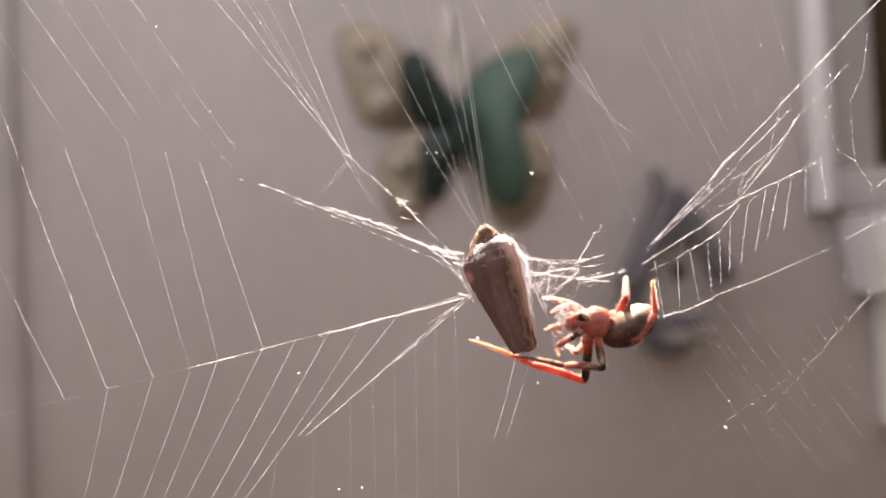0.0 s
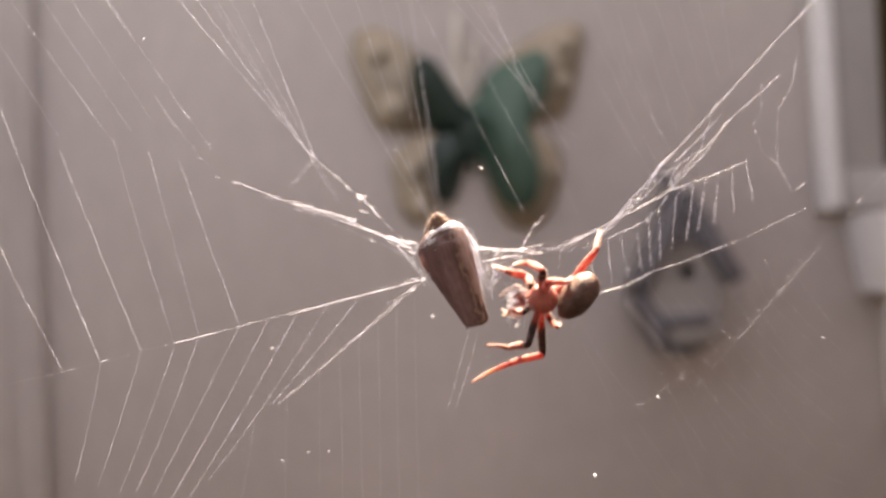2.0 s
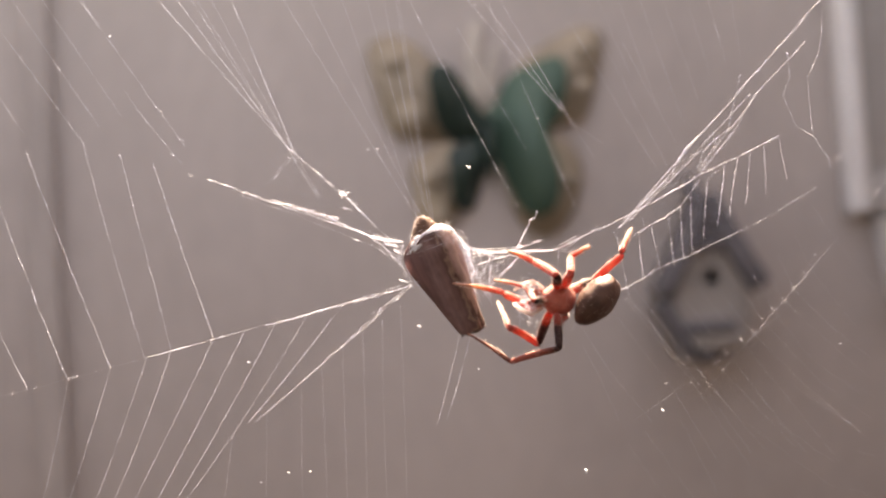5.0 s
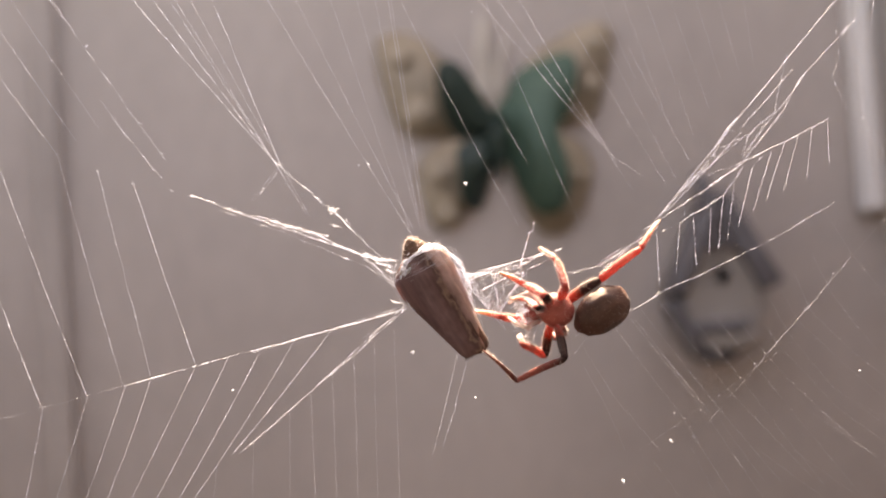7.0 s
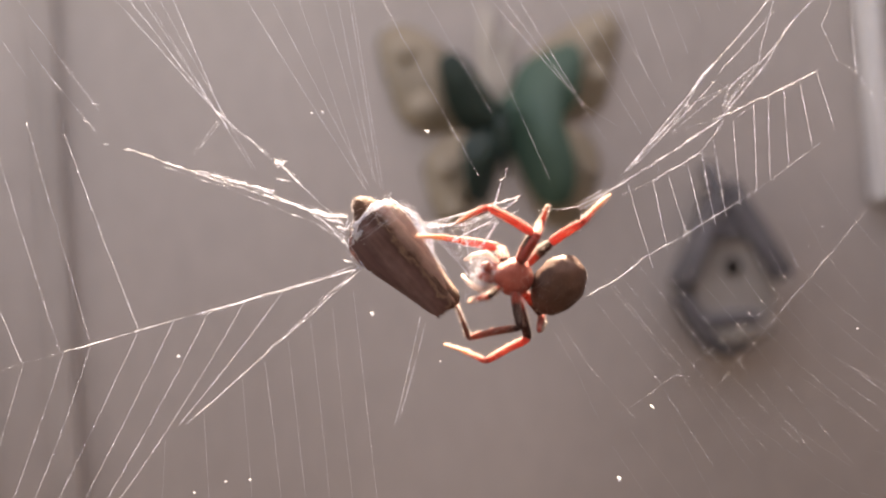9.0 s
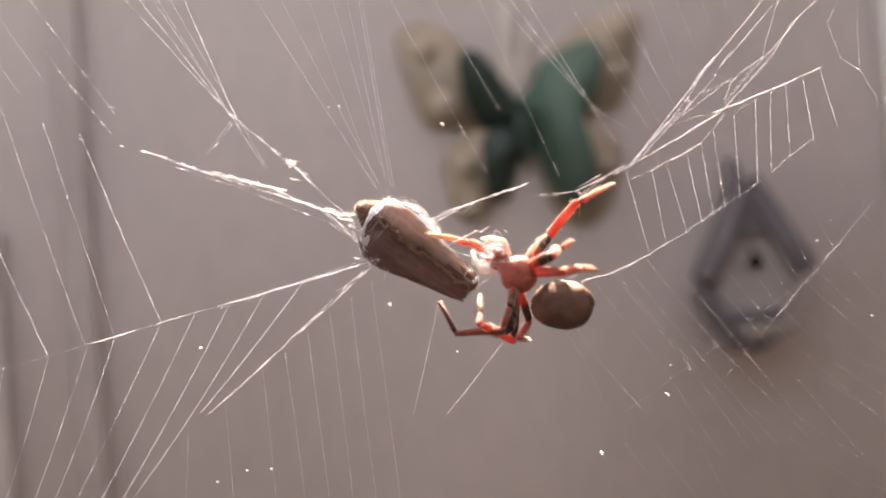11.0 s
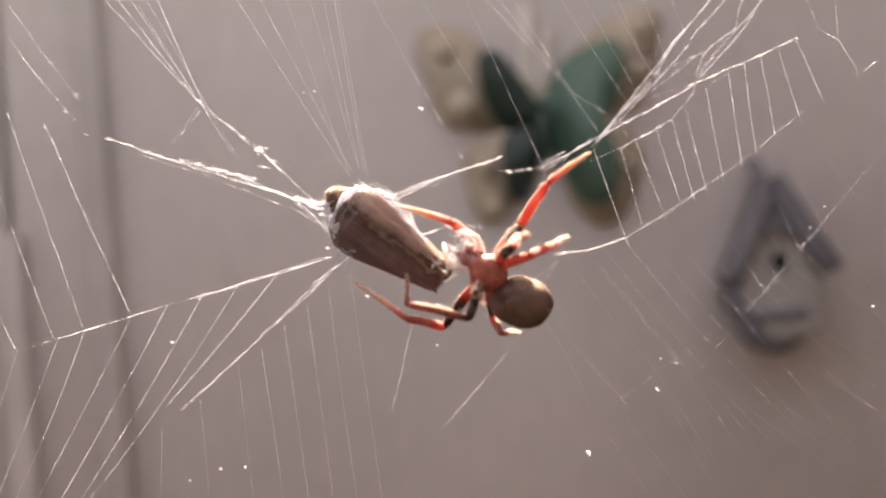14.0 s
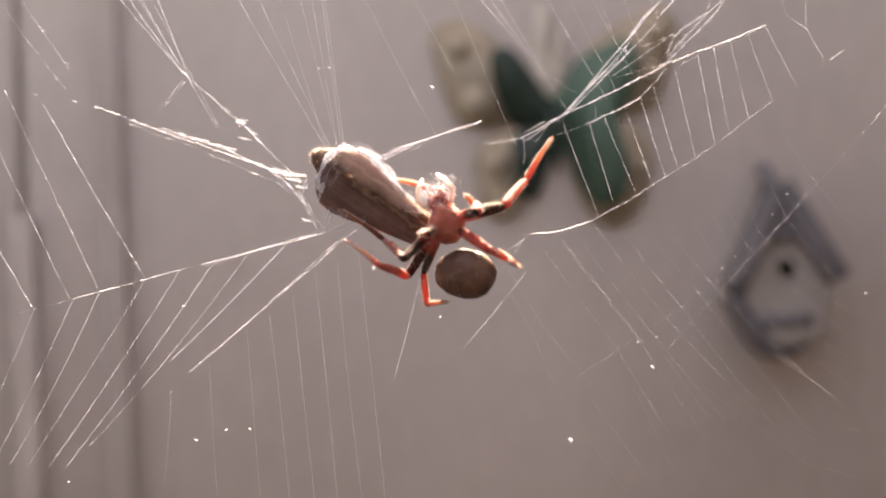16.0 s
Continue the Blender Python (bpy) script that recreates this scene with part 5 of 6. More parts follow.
    walk_leg("long_leg", [
        (0, 16.7,-1.2,-7.9, 20.5,4.9,-7.7, 20.1,-3.5,-4.4, 22,3.8,-0.5),
        (0.5, 17.7,-1.2,-7.9, 23.5,2.3,-5.4, 21.3,-5.9,-2.5, 21.6,2.3,-0.4),
        (1, 19.7,-1.2,-5.8, 24,4.5,-5.2, 27.5,-1.4,0.7, 29.4,5.2,5.7),
        (1.5, 18.1,-1.2,-6.1, 22.3,4.2,-3.9, 25.8,-1.6,2.1, 29,5.2,6.1),
        (2, 18.1,-1.2,-6.2, 23,3.9,-4.6, 27.7,-0.4,1.7, 30,6.5,6.1),
        (2.5, 19,-1.2,-6.8, 24.2,3.5,-5.3, 28.4,-1.1,1.2, 29.8,5.8,6),
        (3, 20.4,-1.2,-6.6, 24.8,4.2,-4.8, 29.5,-0.8,1.1, 30.7,6.1,6),
        (3.5, 18.4,-1.2,-7, 24.6,1.8,-5.2, 28.8,-4,0.2, 29.9,3.3,4.3),
        (4, 19.7,-1.2,-7.6, 25.2,3.2,-6.1, 29.5,-2.8,-1, 30.2,4,4),
        (6.5, 22.3,-1.2,-4.1, 28.2,1.4,-1, 32.4,-5.8,2.6, 37.7,-1.5,7.7),
        (7, 21.1,-1.2,-4.1, 27.3,-2.2,-0.6, 34.8,-2,4.4, 39.5,3.1,9.4),
        (7.5, 20.7,-1.2,-4, 26.5,-2.1,0.2, 33.2,1.1,5.3, 35.9,-6.6,7.9),
        (8, 20.5,-1.2,-4.4, 25.8,1.3,-0.3, 31,-4.9,3.8, 36.6,0.3,7.5),
        (8.5, 19.4,-1.2,-4.7, 23.7,3.3,-1.1, 27.4,-4.3,1.9, 32.4,1.1,6.1),
        (9, 19.8,-1.2,-5.2, 24.9,2.5,-1.6, 29.4,-4.9,0.9, 34.9,-0.3,5.4),
        (11.5, 18.3,-1.2,-4.8, 22.6,2.6,-0.5, 27.3,-2.9,4.8, 34.7,-0.2,7.9),
        (12, 17.3,-1.2,-6.5, 22.5,-1.9,-1.6, 27.6,2.9,4.1, 33.3,-2.1,8),
        (12.5, 18.4,-1.2,-6, 24,0.6,-1.8, 27.5,-5.8,3.5, 33.8,-2.5,8.1),
        (13, 18.8,-1.2,-7.4, 23.2,1.8,-2.5, 27.9,-3.3,3.2, 34.9,-1,7.5),
        (13.5, 18.8,-1.2,-8.1, 23.5,-1.6,-2.7, 29.1,-2.5,4.3, 34.6,2.4,8.5),
        (14, 17.7,-1.2,-5.9, 21.9,2.1,-1.1, 26.7,-2.7,4.8, 33.8,-1.1,9.2),
        (14.5, 15.6,-1.2,-6.4, 21.1,-1.6,-1.8, 25.4,2.6,5, 30.2,-3.9,7.7),
        (15, 16.5,-1.2,-5.6, 22.4,0.2,-1.7, 26.2,5,4.9, 31.5,0.6,9.9),
        (15.5, 16.2,-1.2,-5.1, 22.3,1.1,-1.9, 25.2,-6.1,2.6, 31,-7.4,8.7),
        (16, 17.2,-1.2,-3.5, 24.2,-1.2,-2, 28,5.5,2.7, 32.8,4.3,9.6),
    ])
    walk_leg("short_leg", [
        (0, 16.9,-2.8,-7.7, 21.3,-5.3,-11.8, 24.8,-5.3,-7, 24.2,-6.8,-1.2),
        (0.5, 18,-2.8,-8.5, 23.1,1,-7.5, 24,-3.1,-3.2, 24.6,-6.1,2),
        (1, 19.1,-2.8,-4.8, 23.8,-3.5,-0.4, 21.4,-8.9,1, 20.3,-3.1,2.1),
        (1.5, 18,-2.8,-6.1, 22.3,-6,-2.4, 24.8,-1.6,0.8, 25.2,-7.2,2.9),
        (2, 16.7,-2.8,-5.6, 16.6,-9.1,-4, 20.6,-4.5,-4.2, 23.6,0.6,-3.7),
        (2.5, 17.9,-2.8,-5.8, 18.4,-9,-4, 18.4,-4,-0.6, 16.3,1.4,0.8),
        (3, 18.4,-2.8,-5.3, 18.1,-8.3,-1.8, 18.4,-3.4,1.6, 15,-8.3,1.6),
        (3.5, 17.7,-2.8,-5.9, 19,-8.8,-3.6, 19.5,-3.4,-0.9, 16.7,-8.8,-0.8),
        (4, 18.5,-2.8,-6.1, 19.4,-8.5,-3.2, 19.2,-3.6,0.1, 16.5,-8.8,1.1),
        (6.5, 21.6,-2.8,-4.1, 22.4,-9.1,-2.6, 25.5,-5.1,0.6, 28.7,-0.6,3),
        (7, 20.1,-2.8,-3.5, 20.5,-9,-1.6, 19.6,-5.6,3.3, 17.3,-0.6,5.6),
        (7.5, 19.7,-2.8,-3.2, 21.4,-7.3,1.2, 19.7,-2.5,4.4, 15.6,-6.8,5),
        (8, 19.4,-2.8,-3.6, 20.9,-6.4,1.6, 18.7,-1.3,3.9, 15.6,-6.4,3.8),
        (8.5, 18.4,-2.8,-4, 19.9,-7.3,0.4, 20,-1.9,3, 18.9,-7.6,4.5),
        (9, 19.3,-2.8,-4.7, 21.9,-7.5,-0.9, 23.4,-2.4,1.9, 24,-8.1,3.7),
        (11.5, 19,-2.8,-7.2, 23.1,-7.7,-8.2, 27,-3.2,-8.5, 28.6,-8.9,-9.5),
        (12, 18.1,-2.8,-8.5, 21.7,-8.2,-9, 24.2,-2.7,-9.3, 26.8,-8.1,-9.7),
        (12.5, 18.9,-2.8,-7.8, 23,-7.8,-8.3, 25.9,-2.6,-8.4, 27,-8.4,-8.3),
        (13, 19.5,-2.8,-8.8, 24.3,-7.1,-8, 28.3,-2.6,-7.8, 30.4,-8.3,-8.4),
        (13.5, 19.7,-2.8,-9.6, 25.1,-6.2,-8.6, 28.7,-1.6,-7.4, 31.1,-7.1,-7.2),
        (14, 18.4,-2.8,-7.3, 22.6,-7.8,-6.4, 26.7,-3.7,-4.9, 29.3,1.6,-3.6),
        (14.5, 16.2,-2.8,-7.9, 21.9,-5.8,-7.5, 25.9,-1.3,-7.4, 28.6,-6.5,-8.9),
        (15, 16.9,-2.8,-7.3, 22.3,-6.4,-7.9, 25.4,-1.3,-8.2, 27.9,-6.8,-7.9),
        (15.5, 16.3,-2.8,-7.2, 19.6,-8.2,-8.8, 22.5,-3.1,-10.2, 23.3,-9,-10.8),
        (16, 16.8,-2.8,-5.5, 21.1,-6.3,-8.8, 24.5,-1.7,-10.6, 26.4,-7.2,-12.2),
    ])
    walk_leg("dark_leg", [
        (0, 14.8,-2.8,-10.9, 14.3,-9.1,-15.8, 9.2,-0.6,-15.8, -0,0.7,-13.7),
        (0.5, 15.3,-2.8,-11.7, 13.6,-10,-14.7, 5.9,-3.8,-15.8, -0.5,-10.4,-13.2),
        (1, 17.4,-2.8,-8.7, 16.2,-10.6,-10.1, 8.9,-3.9,-11.7, 4.3,4.1,-13.6),
        (1.5, 14,-2.8,-9.4, 8.1,-5.3,-14.2, 3.6,3.2,-16.8, -5.8,3.2,-17.9),
        (2, 15,-2.8,-9.8, 12.4,-7.2,-15.9, 9.5,2.3,-16.9, 4.4,-5.6,-15.6),
        (2.5, 15.2,-2.8,-9.9, 11.2,-7.3,-15.2, 8,2.1,-16.4, 3.4,-6,-14.9),
        (3, 18.1,-2.8,-10.4, 17.3,-9.1,-15.3, 9.8,-2.5,-15.4, 4.5,-9.3,-11.4),
        (3.5, 16.5,-2.8,-10.3, 16.8,-9.2,-15.2, 8,-4.9,-17, 6,2.8,-11.7),
        (4, 17.5,-2.8,-11, 17.4,-8.8,-16.2, 8.7,-4.5,-18.5, 5.4,3,-13.8),
        (6.5, 20,-2.8,-8, 19.5,-6.8,-14.9, 10.9,-2.2,-17.2, 6.1,-8.6,-12.1),
        (7, 19.3,-2.8,-8, 19.6,-8.7,-13.4, 11.6,-3.9,-17, 6,-8.7,-11.1),
        (7.5, 19.4,-2.8,-8, 19.9,-9.9,-11.6, 11.7,-5.3,-15, 6.9,1.9,-11.2),
        (8, 18.3,-2.8,-8.6, 17.4,-9,-13.7, 10.8,-1.6,-15.4, 6.8,-8.6,-10.3),
        (8.5, 17.3,-2.8,-9, 16.7,-9.7,-12.9, 11.5,-1.2,-14.2, 7.7,-9.2,-10.6),
        (9, 18,-2.8,-9.3, 18.1,-8.7,-14.7, 10.2,-2.7,-16, 8.6,-10.3,-10.5),
        (11.5, 15.7,-2.8,-9.1, 13.6,-7.3,-15.4, 5,-2.2,-14.4, 4.9,-9.6,-8.4),
        (12, 14.3,-2.8,-10.7, 12.2,-9.1,-15.1, 3.9,-3.6,-13.6, 5,4.1,-8.2),
        (12.5, 15,-2.8,-9.8, 12.3,-8.9,-14.3, 4.1,-3.7,-11.9, 3.1,4.5,-7.1),
        (13, 15.8,-2.8,-11.6, 13.6,-8.6,-16.6, 4.7,-5.3,-13.5, 3.7,1.4,-6.8),
        (13.5, 16.2,-2.8,-12.5, 14.6,-8.8,-17.6, 5.4,-9.8,-13.9, 3.6,-2.8,-7.7),
        (14, 14.8,-2.8,-10.2, 12.9,-9,-14.9, 3.6,-6.8,-12, 3.3,1.1,-6.7),
        (14.5, 12,-2.8,-10.1, 10.2,-10,-13, 2.1,-5.8,-8.9, 3.2,2.8,-5.3),
        (15, 12.1,-2.8,-8.4, 7.8,-8.7,-11.5, 1.5,-1.4,-8.7, -2.1,-9.8,-6.1),
        (15.5, 11.4,-2.8,-7, 6.2,-8.5,-9.2, 1.6,-0.4,-5.4, -3.9,-6.7,-0.9),
        (16, 12.6,-2.8,-5.6, 8.3,-8,-9.9, 4.3,0.4,-6.2, -2.1,-4.4,-1.1),
    ])
    walk_leg("reaching_leg", [
        (0, 13.8,-1.2,-10.9, 13.2,2.5,-19.1, 3.4,1.5,-15.4, -7.5,2.6,-10.5),
        (0.5, 14.9,-1.2,-11.6, 15.5,6.3,-16.5, 5.5,4.2,-14.5, -5.8,3.6,-10.2),
        (1, 16,-1.2,-8.9, 11.8,-1.5,-16.8, 3.9,5.1,-18.7, -4,-4,-18.1),
        (1.5, 15.8,-1.2,-10.2, 15.9,4.1,-17.5, 9.1,-3.9,-18.1, 4.2,7,-19.4),
        (2, 15.7,-1.2,-9.9, 16.1,0.9,-18.6, 8.5,-6.4,-19.3, 1.8,2.7,-23.4),
        (2.5, 18.1,-1.2,-9.8, 22.1,5.6,-14.2, 18.1,-1.7,-20.6, 10.3,6.6,-24.2),
        (3, 19.2,-1.2,-10.2, 22.2,6.1,-14.5, 16.9,-2.8,-16.1, 11.2,7.7,-16.9),
        (3.5, 16.4,-1.2,-10.3, 18.4,5,-16.5, 10.4,-1.8,-16.8, 8.8,10,-15.9),
        (4, 16.7,-1.2,-10.9, 16.3,5.1,-17.3, 8.7,-1.5,-14.4, 7.5,9.5,-9.5),
        (6.5, 18.9,-1.2,-7.7, 16.6,5.3,-13.6, 12.7,-3.7,-9.8, 11,7.8,-7.1),
        (7, 18.2,-1.2,-7.9, 17.6,5.7,-13.7, 13,-3.3,-10.9, 13.4,8.6,-10),
        (7.5, 18.3,-1.2,-8.1, 18.4,6.4,-13, 11.5,-1.5,-13.3, 9.8,9.1,-8),
        (8, 18.7,-1.2,-8.6, 19.8,4.7,-15.3, 12.1,-2.4,-15.9, 11.3,9.5,-15),
        (8.5, 17.8,-1.2,-9, 19,4.5,-15.8, 10.4,-1.3,-17.3, 7.6,10.4,-16.2),
        (9, 18.2,-1.2,-9.3, 20,2.9,-17.1, 12.6,-4.1,-19.8, 6,5.6,-17.1),
        (11.5, 15.9,-1.2,-9.2, 14,1.2,-17.6, 8.8,-7,-13.7, 10.1,3.7,-8.4),
        (12, 14.3,-1.2,-10.6, 11.2,4.3,-17, 5.2,-4.1,-15, 3,7.5,-12.6),
        (12.5, 14.8,-1.2,-9.7, 10.7,4.2,-15.5, 5.9,-4.3,-11.6, 4.7,7,-7.6),
        (13, 16,-1.2,-11.7, 13.4,5.2,-17.4, 7.4,-3.1,-15, 5.7,7.2,-9.1),
        (13.5, 16.1,-1.2,-12.5, 13.5,5.4,-18, 8.4,-3.3,-15.1, 9.4,7.2,-9.4),
        (14, 14.2,-1.2,-9.8, 8.3,1.3,-16.2, 3.5,-7.8,-14.2, -5,-2.1,-7.8),
        (14.5, 12.9,-1.2,-10.6, 11.3,6.5,-15, 5.3,-1.8,-17.5, 1.3,8.7,-13.3),
        (15, 12.6,-1.2,-9, 6.7,1.9,-15, 0.9,-6.4,-11.9, -3.8,4.2,-8.7),
        (15.5, 11.7,-1.2,-7.6, 4.6,2.1,-12, 0.4,-6.9,-8.7, -6,2.2,-4.3),
        (16, 13,-1.2,-6, 7.6,2,-12.4, 4.3,-7.8,-10.6, -2.3,1,-5.8),
    ])
    walk_leg("tucked_leg", [
        (0, 12.3,-2.8,-9.7, 9.1,-8.4,-10.5, 7.4,-2.9,-12.3, 6.8,-9.3,-13.3),
        (0.5, 16.6,-2.8,-11.4, 19.4,-1.6,-17.2, 16.2,-2.8,-22.1, 10,-2.1,-23.9),
        (1, 16.8,-2.8,-9.1, 15.4,-8.1,-12.6, 15.1,-2.2,-13.6, 12.7,-8.1,-12.5),
        (1.5, 14.2,-2.8,-9.5, 9.6,-2.8,-14.2, 3.9,-4.4,-13.4, -0.3,0.5,-12.5),
        (2, 14,-2.8,-8.6, 11.5,-8.7,-9.6, 9.9,-2.9,-9.2, 7.7,-9,-10),
        (2.5, 15.7,-2.8,-10.2, 13.9,-8.1,-13.4, 16.2,-2.6,-13.8, 17.1,-9,-13.2),
        (3, 16.8,-2.8,-9.7, 14.8,-8.7,-11.4, 12.7,-3.1,-11.4, 11,-9.4,-10.6),
        (3.5, 14.2,-2.8,-8.8, 11.9,-8.8,-9.6, 10.2,-3.1,-9.6, 7.7,-8.9,-8.3),
        (4, 15,-2.8,-8.2, 12.2,-8.7,-8, 11.3,-3.7,-4.8, 10.8,2.5,-3),
        (6.5, 18.5,-2.8,-6.1, 16.5,-8.9,-6.5, 14.6,-3.6,-4.6, 11.8,-9.5,-4.1),
        (7, 17.4,-2.8,-5.1, 15.4,-8.9,-4.6, 14,-3.3,-3.1, 11.2,-9.1,-2.9),
        (7.5, 16.3,-2.8,-6.8, 13.3,-8.4,-8, 11.7,-2.7,-8.5, 10,-8.9,-9.2),
        (8, 16.4,-2.8,-7.6, 13.7,-8.4,-9.4, 11.6,-2.8,-9.3, 10.9,-9.2,-9.6),
        (8.5, 15.8,-2.8,-7.6, 13.9,-8.9,-8.9, 11.8,-3.4,-9.6, 9.9,-9.5,-10.7),
        (9, 15.8,-2.8,-8.2, 13.7,-8.8,-9.6, 12,-3,-9.9, 10.6,-9.4,-10.2),
        (11.5, 15.9,-2.8,-9.2, 15.1,-8.4,-12.4, 13.4,-5.4,-17.3, 11.7,0.9,-16.5),
        (12, 15,-2.8,-10.9, 14.4,-8.7,-13.6, 13.7,-2.8,-12.6, 13.3,-9.3,-12.2),
        (12.5, 15.3,-2.8,-9.9, 14.1,-8.6,-12.7, 13.7,-2.6,-12.2, 13.3,-9.1,-12.7),
        (13, 16,-2.8,-10.9, 15.2,-9,-12.6, 14.2,-3.1,-12.1, 14,-9.6,-12.5),
        (13.5, 16.1,-2.8,-11.3, 15.5,-9.1,-12.6, 14.4,-3.3,-12.1, 14.2,-9.8,-12.5),
        (14, 14.9,-2.8,-9.5, 14.1,-9,-11.2, 14.7,-3.1,-12.2, 15.2,-9.6,-13),
        (14.5, 12.8,-2.8,-9.6, 12.4,-9.1,-11.1, 12.9,-3.2,-12, 13.5,-9.6,-12.9),
        (15, 12.7,-2.8,-8.3, 11.4,-9,-9.7, 10.2,-3.2,-9, 10.1,-9.6,-9.6),
        (15.5, 12.5,-2.8,-7.3, 11.5,-9.1,-8.7, 10.3,-3.2,-8, 10.3,-9.7,-8.6),
        (16, 13.1,-2.8,-4.9, 12.2,-9.1,-6.2, 11,-3.2,-5.6, 11.1,-9.7,-6.2),
    ])
    walk_leg("hanging_leg", [
        (0, 13.5,-1.2,-10.2, 13.9,4.8,-12.6, 11.2,-1,-13.6, 10.4,5.9,-12.5),
        (0.5, 13.2,-1.2,-10.4, 11.6,4.8,-12.4, 10.2,-1.4,-11, 6.8,4.7,-11.1),
        (1, 15.4,-1.2,-8.4, 11,-1.1,-13.2, 4.6,-0.5,-12.3, -1.7,-0,-9.1),
        (1.5, 17.8,-1.2,-9.4, 21,3.8,-12.1, 21.7,-2.6,-12.9, 24.4,3.9,-12.3),
        (2, 16.7,-1.2,-9.5, 18.6,4.5,-12.1, 18.8,-2,-13, 20.4,4.9,-12.8),
        (2.5, 17.5,-1.2,-10, 19.4,4.5,-12.5, 17.4,-1.6,-13.3, 16.5,5.3,-13.5),
        (3, 18.8,-1.2,-10.3, 20.6,3.1,-14.9, 18.1,-2.9,-15.6, 17.9,4.1,-15.3),
        (3.5, 16.9,-1.2,-9.8, 18.6,4.7,-12, 16.8,-1.6,-11.4, 16.4,5.4,-11.3),
        (4, 17.9,-1.2,-10.1, 19.4,4.8,-11.9, 17.5,-1.4,-12.2, 17.3,5.6,-11.8),
        (6.5, 21.2,-1.2,-7.2, 23,4.7,-9.3, 21.3,-1.6,-10, 21,5.4,-9.7),
        (7, 19.7,-1.2,-7.4, 21.3,4.7,-9.8, 19.1,-1.4,-10.4, 18.9,5.5,-9.7),
        (7.5, 19.3,-1.2,-8.1, 20.7,4.1,-11.6, 19.1,-2.1,-12.7, 18.3,4.8,-12.9),
        (8, 19.2,-1.2,-8.5, 20.5,4.4,-11.5, 19.4,-1.9,-12.7, 19,5.1,-12.9),
        (8.5, 18.9,-1.2,-8.6, 21.9,2.8,-12.7, 22.7,-3.4,-14.4, 24.2,3.4,-14.3),
        (9, 19.2,-1.2,-8.9, 22.5,1.9,-13.5, 21.4,-4.2,-15.6, 23,2.6,-14.5),
        (11.5, 16.4,-1.2,-9.2, 16.6,1.7,-15.1, 16.6,-4.1,-18, 16.3,2.8,-19),
        (12, 15.3,-1.2,-10.9, 15.1,-1.4,-17.4, 17.9,4.2,-19.1, 19.9,-2.5,-18.4),
        (12.5, 16.3,-1.2,-10.1, 16.4,-1.3,-16.6, 16.9,5,-18.3, 17.7,-1.9,-17.4),
        (13, 17.3,-1.2,-11.8, 18,0.4,-18.1, 19.2,-5.9,-19.3, 21,0.8,-18.8),
        (13.5, 17.5,-1.2,-12.6, 18.2,3.2,-17.4, 19.2,-3.2,-17.9, 20.4,3.7,-17.7),
        (14, 16,-1.2,-10.5, 16.1,3.4,-15.1, 17.3,-2.5,-17.7, 20.3,3.8,-18.2),
        (14.5, 13.7,-1.2,-10.7, 13.6,1.7,-16.5, 15.8,-4,-18.7, 19.1,1.8,-20.8),
        (15, 13.9,-1.2,-9.6, 12.8,2.8,-14.6, 14.5,-2.8,-17.4, 18.6,1.9,-20.3),
        (15.5, 13.4,-1.2,-8.8, 12,1.9,-14.3, 14.1,-3.6,-17.1, 16.9,2.2,-19.9),
        (16, 13.5,-1.2,-6.3, 10.6,-1.5,-12.1, 10.5,2.6,-17.2, 14.7,-3.1,-16.9),
    ])
    walk(low_sheet, [(t, pose(x / 1000, 0, z / 1000)) for t, x, z in LOW_ROWS])
    for rung, x, z, dx, dz in SIDE:
        walk(rung, [(t, pose(x / 1000, 0, z / 1000, 0, math.degrees(math.atan2(dz, dx) - math.atan2(dz - sz, dx - sx)), 0)) for t, sx, sz in LOW_ROWS])
    knot = pose(KNOT[0] / 1000, 0, KNOT[1] / 1000)
    ladder, middle, upper = [], [], []
    for t, x, z, lean, lean_middle, lean_upper, slip in KNOT_ROWS:
        at = pose(x / 1000, 0, z / 1000)
        ladder.append((t, at @ pose(0, 0, 0, 0, -lean, 0) @ knot.inverted()))
        middle.append((t, at @ pose(0, 0, 0, 0, -lean_middle, 0) @ knot.inverted()))
        way = radians(46.5 + lean_upper)
        slid = pose(slip / 1000 * math.sin(way), 0, -slip / 1000 * math.cos(way))
        upper.append((t, slid @ at @ pose(0, 0, 0, 0, -lean_upper, 0) @ knot.inverted()))
    walk(right_sheet, ladder)
    walk(middle_strand, middle)
    walk(upper_strands, upper)
    for sheet, rows in ((shoulder_thread, SHOULDER_ROWS), (tangle, TANGLE_ROWS)):
        walk(sheet, [(t, pose(x0 / 1000, 0, z0 / 1000, 0, -math.degrees(math.atan2(z1 - z0, x1 - x0)), 0)) for t, x0, z0, x1, z1 in rows])
    for rung, x, z in RUNGS:
        walk(rung, [(t, pose(x / 1000, 0, z / 1000, blown, turn, 0)) for t, turn, blown in (
            (0.0, 9, 45), (2.0, 7, 45), (4.0, 7, 42), (6.5, 22, 52), (7.5, 16, 46), (8.5, 9, 35), (9.0, 6, 28), (11.5, 5, 27), (12.5, 5, 18), (14.0, 3, 12), (15.5, 0, 0), (16.0, 0, 0))])
    for rung, x, y, z, swings in LADDER:
        turns = ((0.0, 0), (9.0, 0), (11.5, 1), (14.0, 3), (15.5, 5), (16.0, 6)) if swings > 0 else ((0.0, -1), (7.0, -1), (9.0, -5), (16.0, -6))
        walk(rung, [(t, pose(x / 1000, y / 1000, z / 1000, 0, turn, 0)) for t, turn in turns])
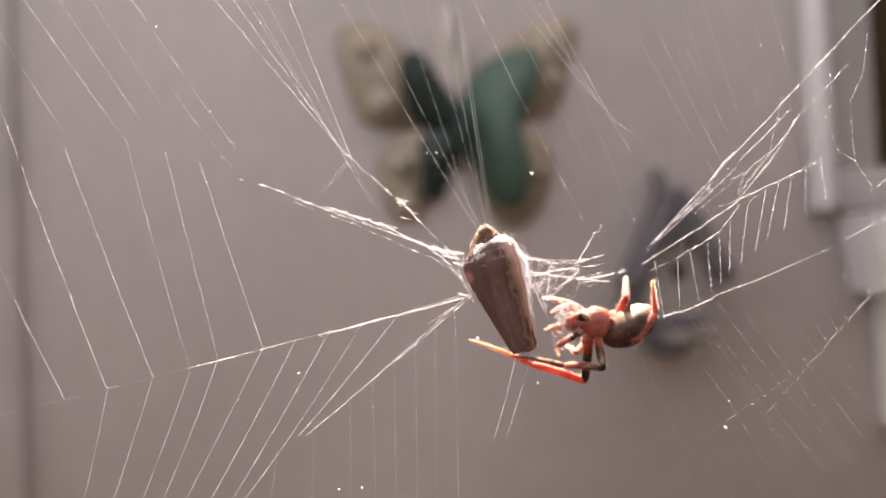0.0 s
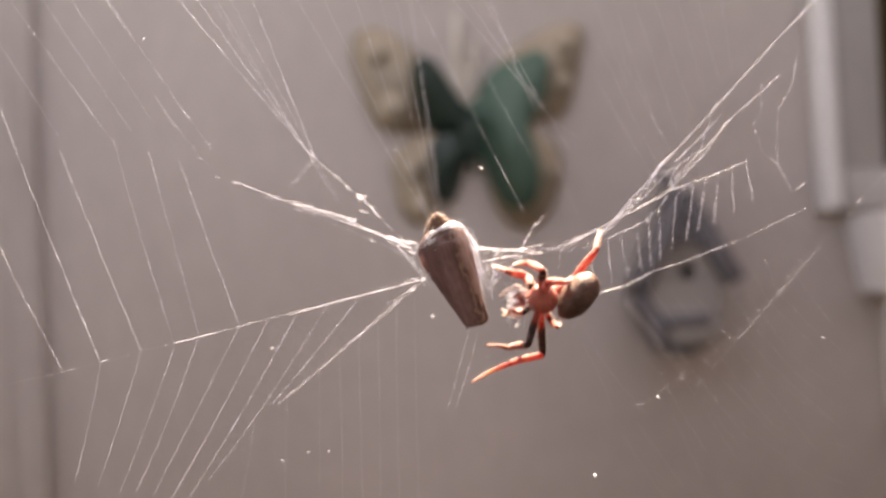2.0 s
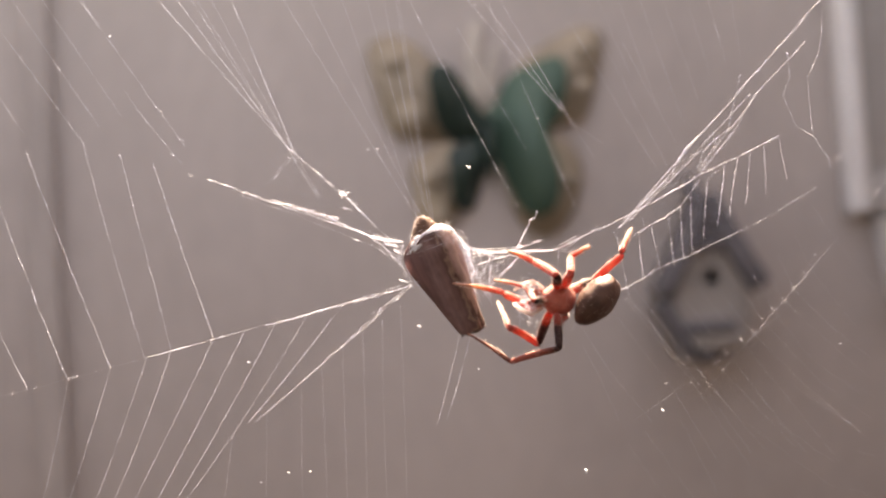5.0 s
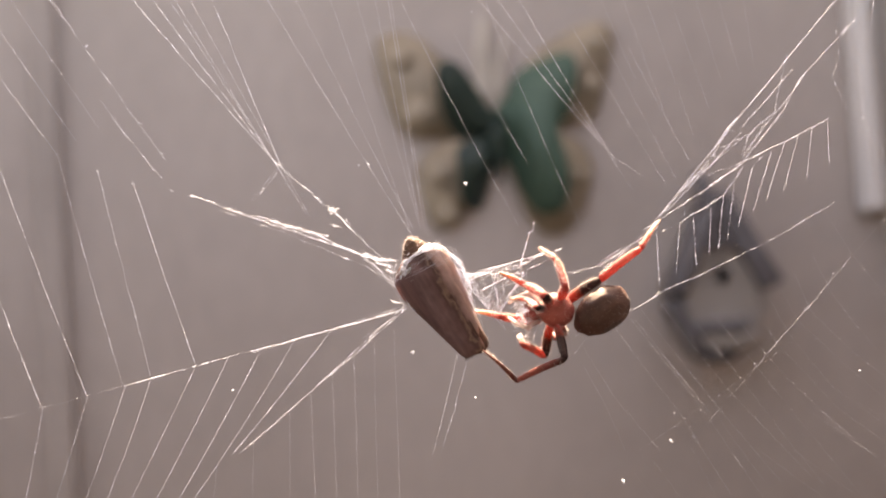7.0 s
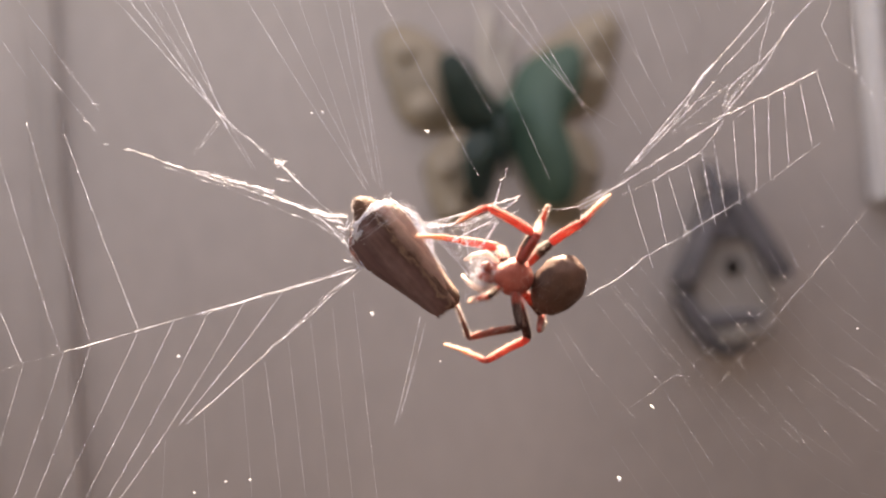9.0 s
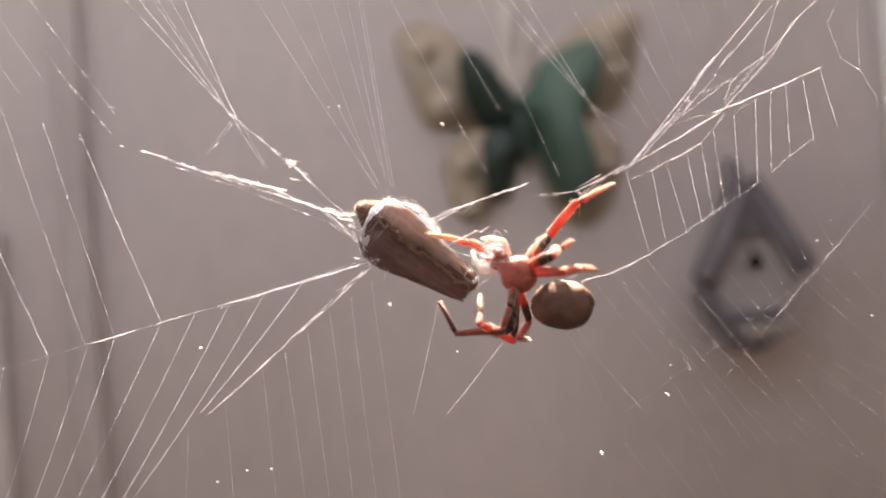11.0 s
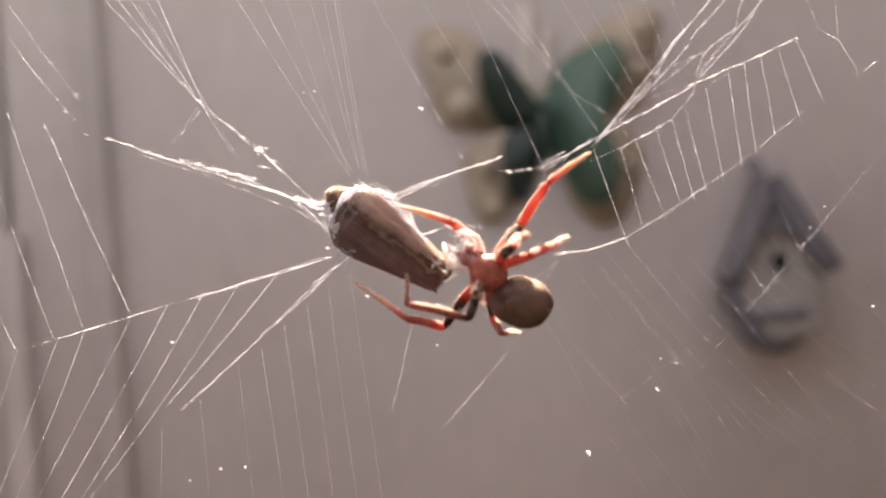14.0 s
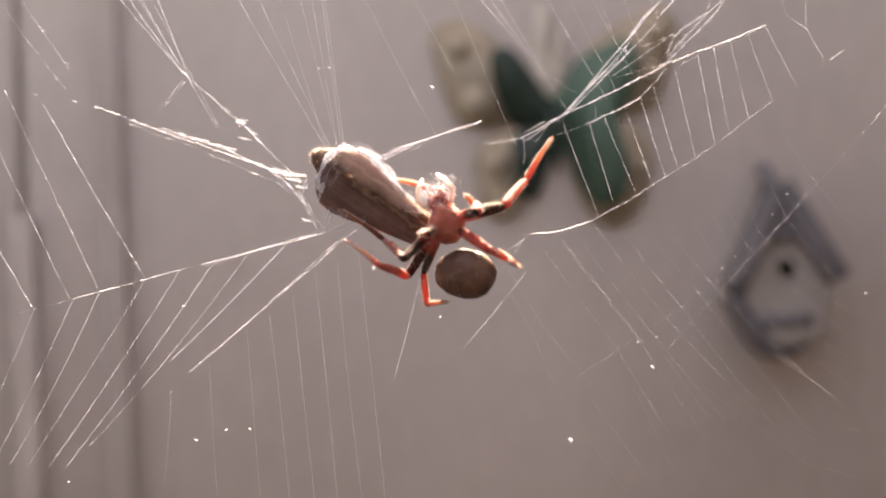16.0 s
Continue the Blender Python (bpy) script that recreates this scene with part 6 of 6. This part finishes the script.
    spoke = [  # seconds, shift of the joint, lift of the foot, lift of the far piece
        (0.0, 0, 1.0, 10, -9), (1.5, -4.5, 0.0, 12, -10), (2.0, 0.4, 2.2, 10, -11), (3.5, 1.6, 3.0, 12, -9.5), (4.0, 1, 2.4, 13, -8), (6.5, 0.5, 2.2, 15, -7),
        (8.0, 0.3, 1.9, 14, -6), (8.5, 1.2, 1.5, 20, -4), (9.0, 1.4, 0.2, 21, -2), (11.5, 0, -0.4, 4, 0), (12.5, 0, 0.8, 0, 0), (14.0, 0, 0.8, 0, 0), (15.5, 0, 0, 0, 0), (16.0, 0, 0.3, 0, 0)]
    walk(lower_spoke, [(t, pose((JOINT[0] + x) / 1000, 0, (JOINT[1] + z) / 1000, 0, -far, 0)) for t, x, z, foot, far in spoke])
    walk(spoke_foot, [(t, pose((JOINT[0] + x) / 1000, 0, (JOINT[1] + z) / 1000, 0, -foot, 0)) for t, x, z, foot, far in spoke])
    walk(cross_fan, [(t, pose(x / 1000, 0, z / 1000)) for t, x, z in ((0.0, 19, 29.5), (3.0, 19.4, 30), (4.0, 20.4, 29), (6.5, 29.6, 23), (8.5, 30.5, 22.2), (11.5, 31.2, 20.6), (14.0, 30.9, 20.4), (16.0, 30.8, 21))])
    walk(drifting_speck, [(t, pose(x / 1000, 0.0015, z / 1000)) for t, x, z in ((0.0, 25.5, -43), (3.0, 25.1, -43.3), (4.0, 22.1, -42), (7.5, 30.9, -36.2), (9.0, 32.9, -40.9), (11.5, 28.2, -37.1), (14.0, 29.4, -37.9), (15.5, 29.5, -39.1), (16.0, 32.8, -40.4))])
    walk(stay_thread, [(t, pose(x / 1000, 0, 0)) for t, x in ((0.0, -1.1), (4.0, 0.1), (6.5, -1.6), (7.5, -1.0), (8.0, 1.2), (8.5, 1.4), (9.0, 3.4), (11.5, 2.4), (12.5, 1.0), (14.0, 0.4), (15.5, 0.0), (16.0, 2.2))])
    x, _, z = foot = (DRAG[0] / 1000, 0, DRAG[1] / 1000)
    walk(drag_line, [(t, pose(dx / 1000, 0, dz / 1000) @ pose(*foot) @ pose(0, 0, 0, 0, turn, 0) @ pose(-x, 0, -z)) for t, dx, dz, turn in (
        (0.0, *DRAG_FROM, -26), (9.0, *DRAG_FROM, -26), (11.5, -3.0, 3.0, 0), (12.5, -2.6, 2.4, 0), (14.5, 0.0, 0.0, 0), (15.5, *DRAG_LATE[0], 0), (16.0, *DRAG_LATE[1], -3))])
    anchor = pose(*NET_AT)
    walk(loose_end, [(t, pose(x / 1000, 0, z / 1000) @ anchor @ pose(0, 0, 0, 0, turn, 0) @ anchor.inverted()) for t, x, z, turn in NET_ROWS])


motions()
